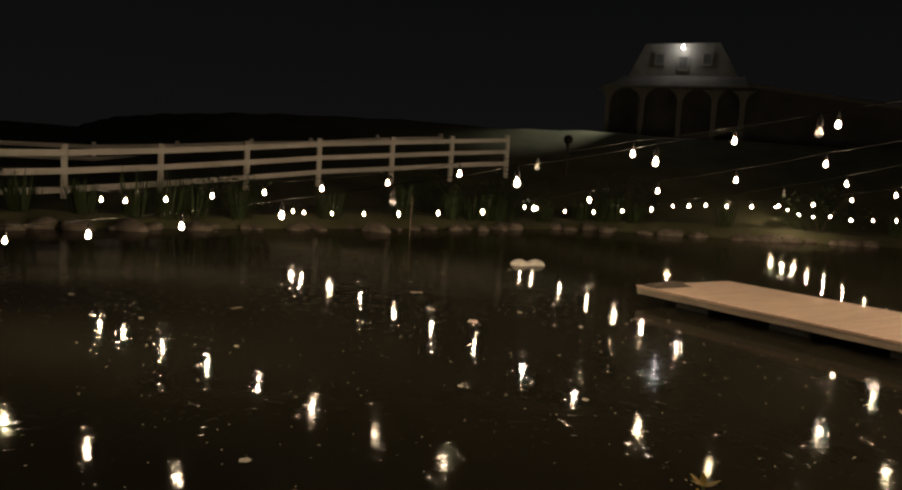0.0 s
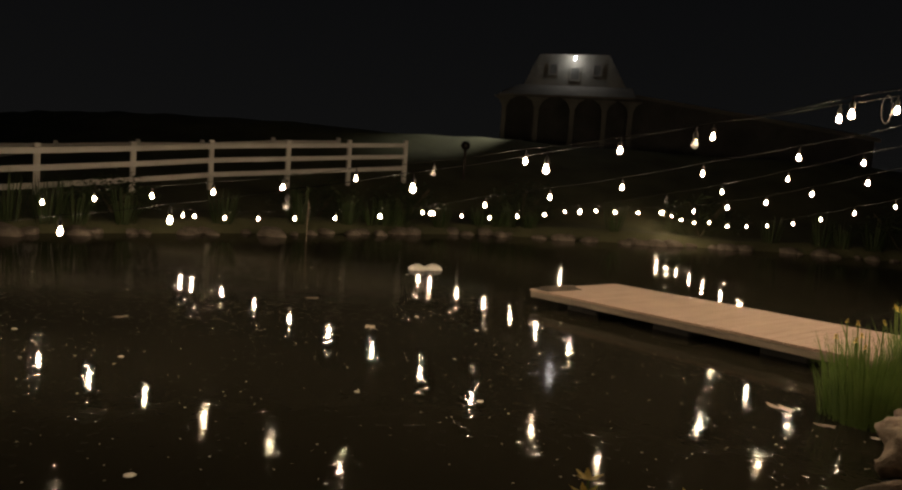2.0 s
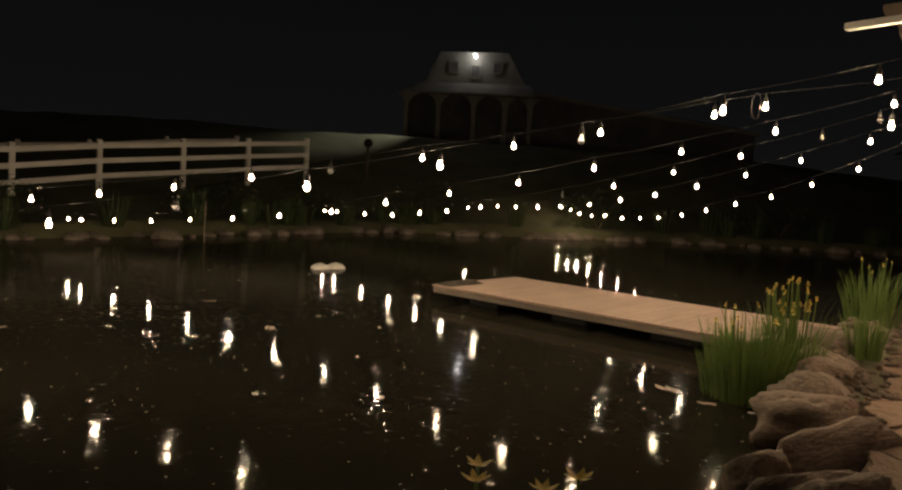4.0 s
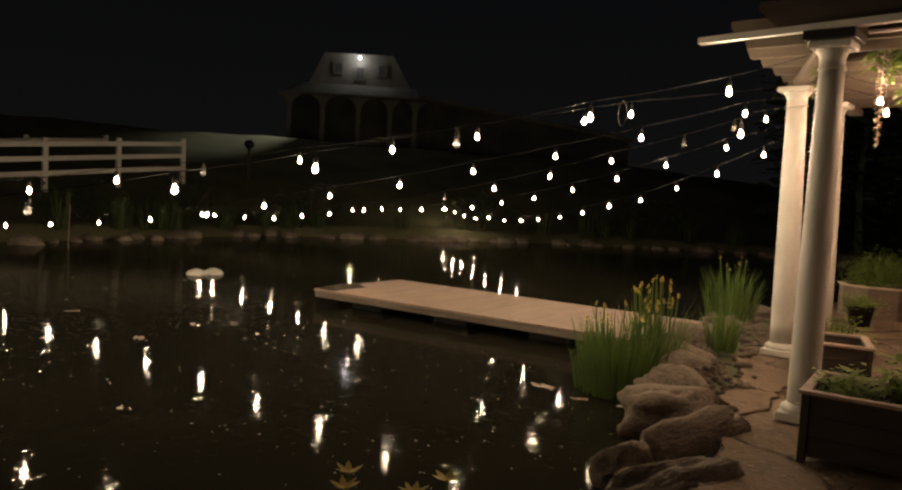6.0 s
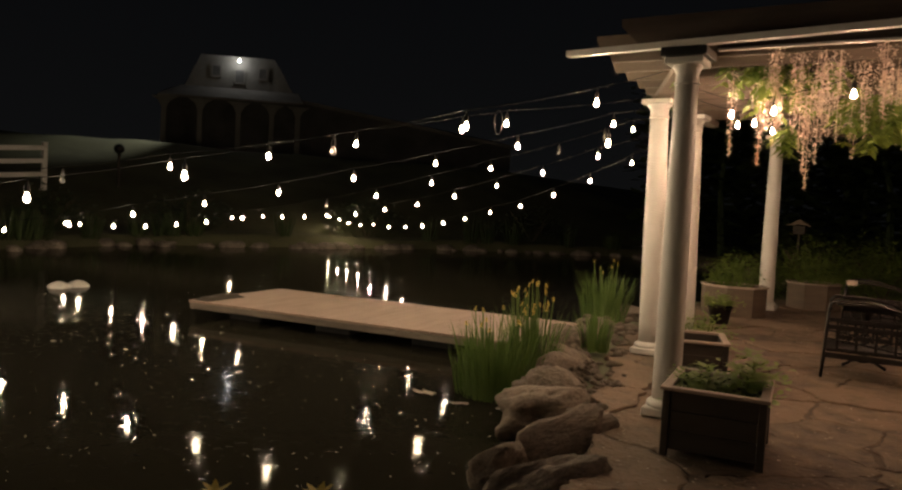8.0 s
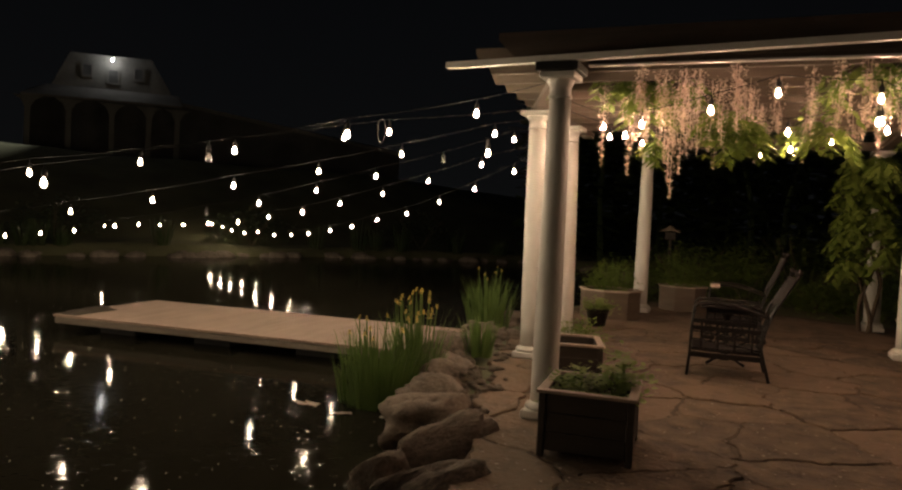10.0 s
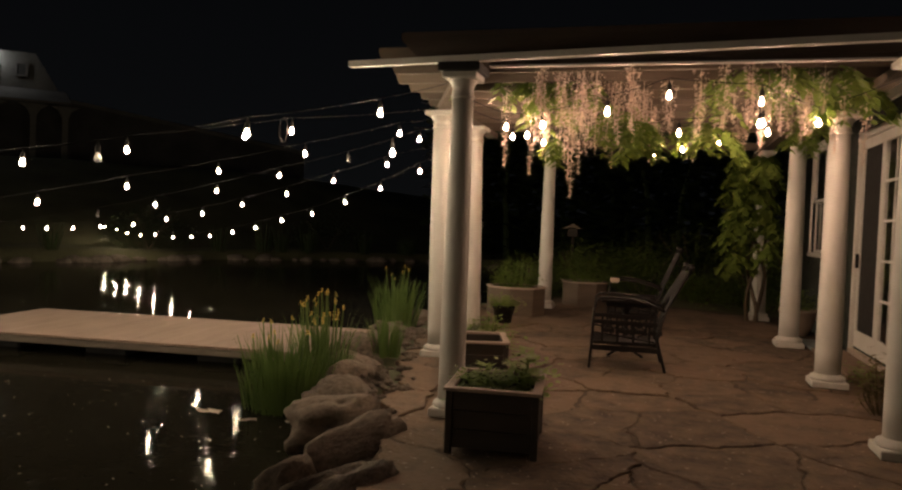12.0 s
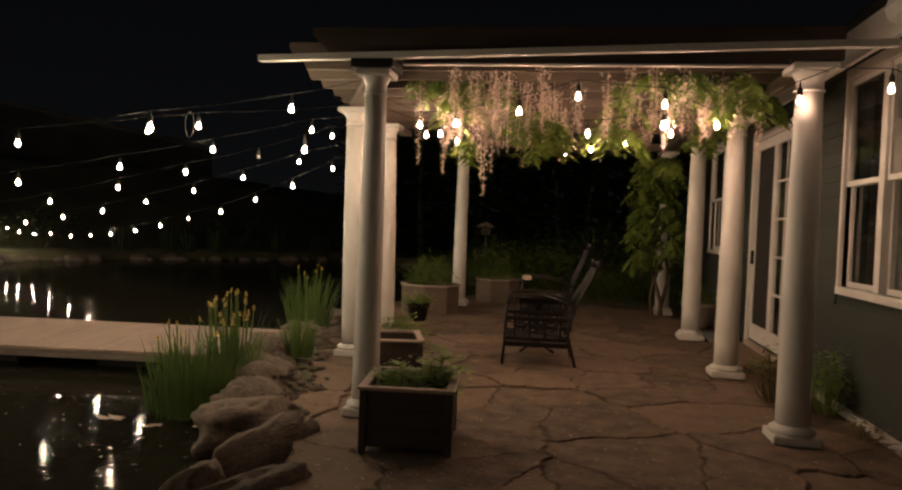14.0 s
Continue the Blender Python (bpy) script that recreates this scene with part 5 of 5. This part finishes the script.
v = [bm.verts.new(c) for c in ((3.0, 2.2, 7.15), (17.0, 2.2, 5.35), (17.0, 5.5, 5.9), (3.0, 5.5, 7.6), (3.0, 2.2, 6.95), (17.0, 2.2, 5.15))]
for q in ((0, 1, 2, 3), (0, 4, 5, 1)):
    bm.faces.new([v[i] for i in q])
part("wing_roof", bm, FARROOF, hill, "low side roof")
bm = bmesh.new()
v = [bm.verts.new(c) for yy in (2.5, 5.3) for c in ((3.602, yy, 2.6), (16.8, yy, 2.6), (16.8, yy, 5.2), (3.602, yy, 6.95))]
for q in ((3, 2, 1, 0), (4, 5, 6, 7), (0, 1, 5, 4), (1, 2, 6, 5), (2, 3, 7, 6), (3, 0, 4, 7)):
    bm.faces.new([v[i] for i in q])
# Wing wall coloured dark as well, for the unlit side wing.
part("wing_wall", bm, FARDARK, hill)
lamp = thing("wall_lamp", hill.matrix_basis @ pose(0, -0.50, 8.52), "bright lamp on the gable of the hill house", "lamp")
part("bulb", lathe([(0.01, -0.08), (0.045, -0.05), (0.055, 0), (0.04, 0.06)], 12), FARLAMP, lamp, smooth=True)
part("bracket", tube([(0, 0.50, 0.16), (0, 0.2, 0.2), (0, 0, 0.16), (0, 0, 0.06)], 0.02, 6), IRON, lamp)

# ---- flagstone patio ----
EDGE = [(-1.15, -4.0), (-1.15, 2.2), (-1.30, 3.15), (-1.43, 3.6), (-1.57, 4.4), (-1.83, 4.96), (-2.0, 5.8), (-2.38, 6.75), (-2.75, 9.0), (-2.9, 10.5), (-2.7, 12.0), (-2.2, 13.4)]
OUTLINE = EDGE + [(-0.4, 13.9), (0.8, 13.55), (1.6, 13.1), (WX - 0.06, 13.1), (WX - 0.06, -4.0)]
patio = tagged(part("patio", prism(OUTLINE[::-1], -0.12, -0.012), SOIL), "irregular brown flagstone patio with dark open joints", "patio", kind="structure")


def inside(poly, x, y):
    hit = False
    for (ax, ay), (bx, by) in zip(poly, poly[1:] + poly[:1]):
        if (ay > y) != (by > y) and x < ax + (y - ay) / (by - ay) * (bx - ax):
            hit = not hit
    return hit


def cut(poly, px, py, nx, ny):
    """Keeps the part of a polygon behind a line."""
    out = []
    for (ax, ay), (bx, by) in zip(poly, poly[1:] + poly[:1]):
        da, db = (ax - px) * nx + (ay - py) * ny, (bx - px) * nx + (by - py) * ny
        if da <= 0:
            out.append((ax, ay))
        if (da <= 0) != (db <= 0):
            k = da / (da - db)
            out.append((ax + (bx - ax) * k, ay + (by - ay) * k))
    return out


rnd = random.Random(404)
seeds = []
for j in range(-8, 30):
    for i in range(-7, 7):
        x, y = (i + 0.5 * (j % 2)) * 0.76 + rnd.uniform(-0.46, 0.46), j * 0.50 + rnd.uniform(-0.32, 0.32)
        if rnd.random() < 0.16:
            continue
        seeds.append((x, y))
for sx, sy in seeds:
    beside = [(p, q) for p, q in zip(EDGE, EDGE[1:]) if p[1] <= sy < q[1]]
    if not inside(OUTLINE, sx, sy) and not (beside and sx > beside[0][0][0] - 1.0 and sx < 0):
        continue
    poly = [(sx - 1.2, sy - 1.2), (sx + 1.2, sy - 1.2), (sx + 1.2, sy + 1.2), (sx - 1.2, sy + 1.2)]
    for qx, qy in seeds:
        d = math.hypot(qx - sx, qy - sy)
        if 0 < d < 2.4:
            nx, ny = (qx - sx) / d, (qy - sy) / d
            gap = 0.0065 + 0.010 * noise.noise(Vector((sx + qx, sy + qy, 3)))
            gap = max(gap, 0.005)
            poly = cut(poly, (sx + qx) / 2 - nx * gap, (sy + qy) / 2 - ny * gap, nx, ny)
    poly = cut(poly, WX - 0.07, 0, 1, 0)
    for (ax, ay), (bx, by) in beside:
        d = math.hypot(bx - ax, by - ay)
        poly = cut(poly, ax, ay, -(by - ay) / d, (bx - ax) / d)
    if len(poly) < 3:
        continue
    fine = []
    for (ax, ay), (bx, by) in zip(poly, poly[1:] + poly[:1]):
        L = math.hypot(bx - ax, by - ay)
        n = max(1, int(L / 0.05))
        for k in range(n):
            s = k / n
            x, y = ax + (bx - ax) * s, ay + (by - ay) * s
            if k:
                x += 0.085 * noise.noise(Vector((x * 3.3, y * 3.3, 4))) + 0.034 * noise.noise(Vector((x * 11, y * 11, 1))) + 0.016 * noise.noise(Vector((x * 31, y * 31, 2 + sx)))
                y += 0.085 * noise.noise(Vector((x * 3.3, y * 3.3, 9))) + 0.034 * noise.noise(Vector((x * 11, y * 11, 7))) + 0.016 * noise.noise(Vector((x * 31, y * 31, 6 + sx)))
            fine.append((x, y))
    if len(fine) < 3:
        continue
    top = rnd.uniform(-0.012, 0.008)
    part("flagstone", prism(fine, -0.05, top, inset=0.007), STONE, patio)

# withered bits and petals lying on the stones and in the joints
rnd = random.Random(515)
bm = bmesh.new()
for k in range(1500):
    x, y = rnd.uniform(-1.6, 2.0), 3.2 + 7.5 * rnd.random() ** 1.4
    if not inside(OUTLINE, x, y):
        continue
    r, a0 = rnd.uniform(0.004, 0.013), rnd.uniform(0, 6.28)
    ring = [bm.verts.new((x + r * rnd.uniform(0.6, 1.5) * math.cos(a0 + j * 1.5708), y + 0.6 * r * math.sin(a0 + j * 1.5708), 0.010 + rnd.uniform(0, 0.006))) for j in range(4)]
    bm.faces.new(ring)
tagged(part("leaf_litter", bm, RIM), "withered petals and leaf bits scattered over the flagstones", "litter", kind="stuff")
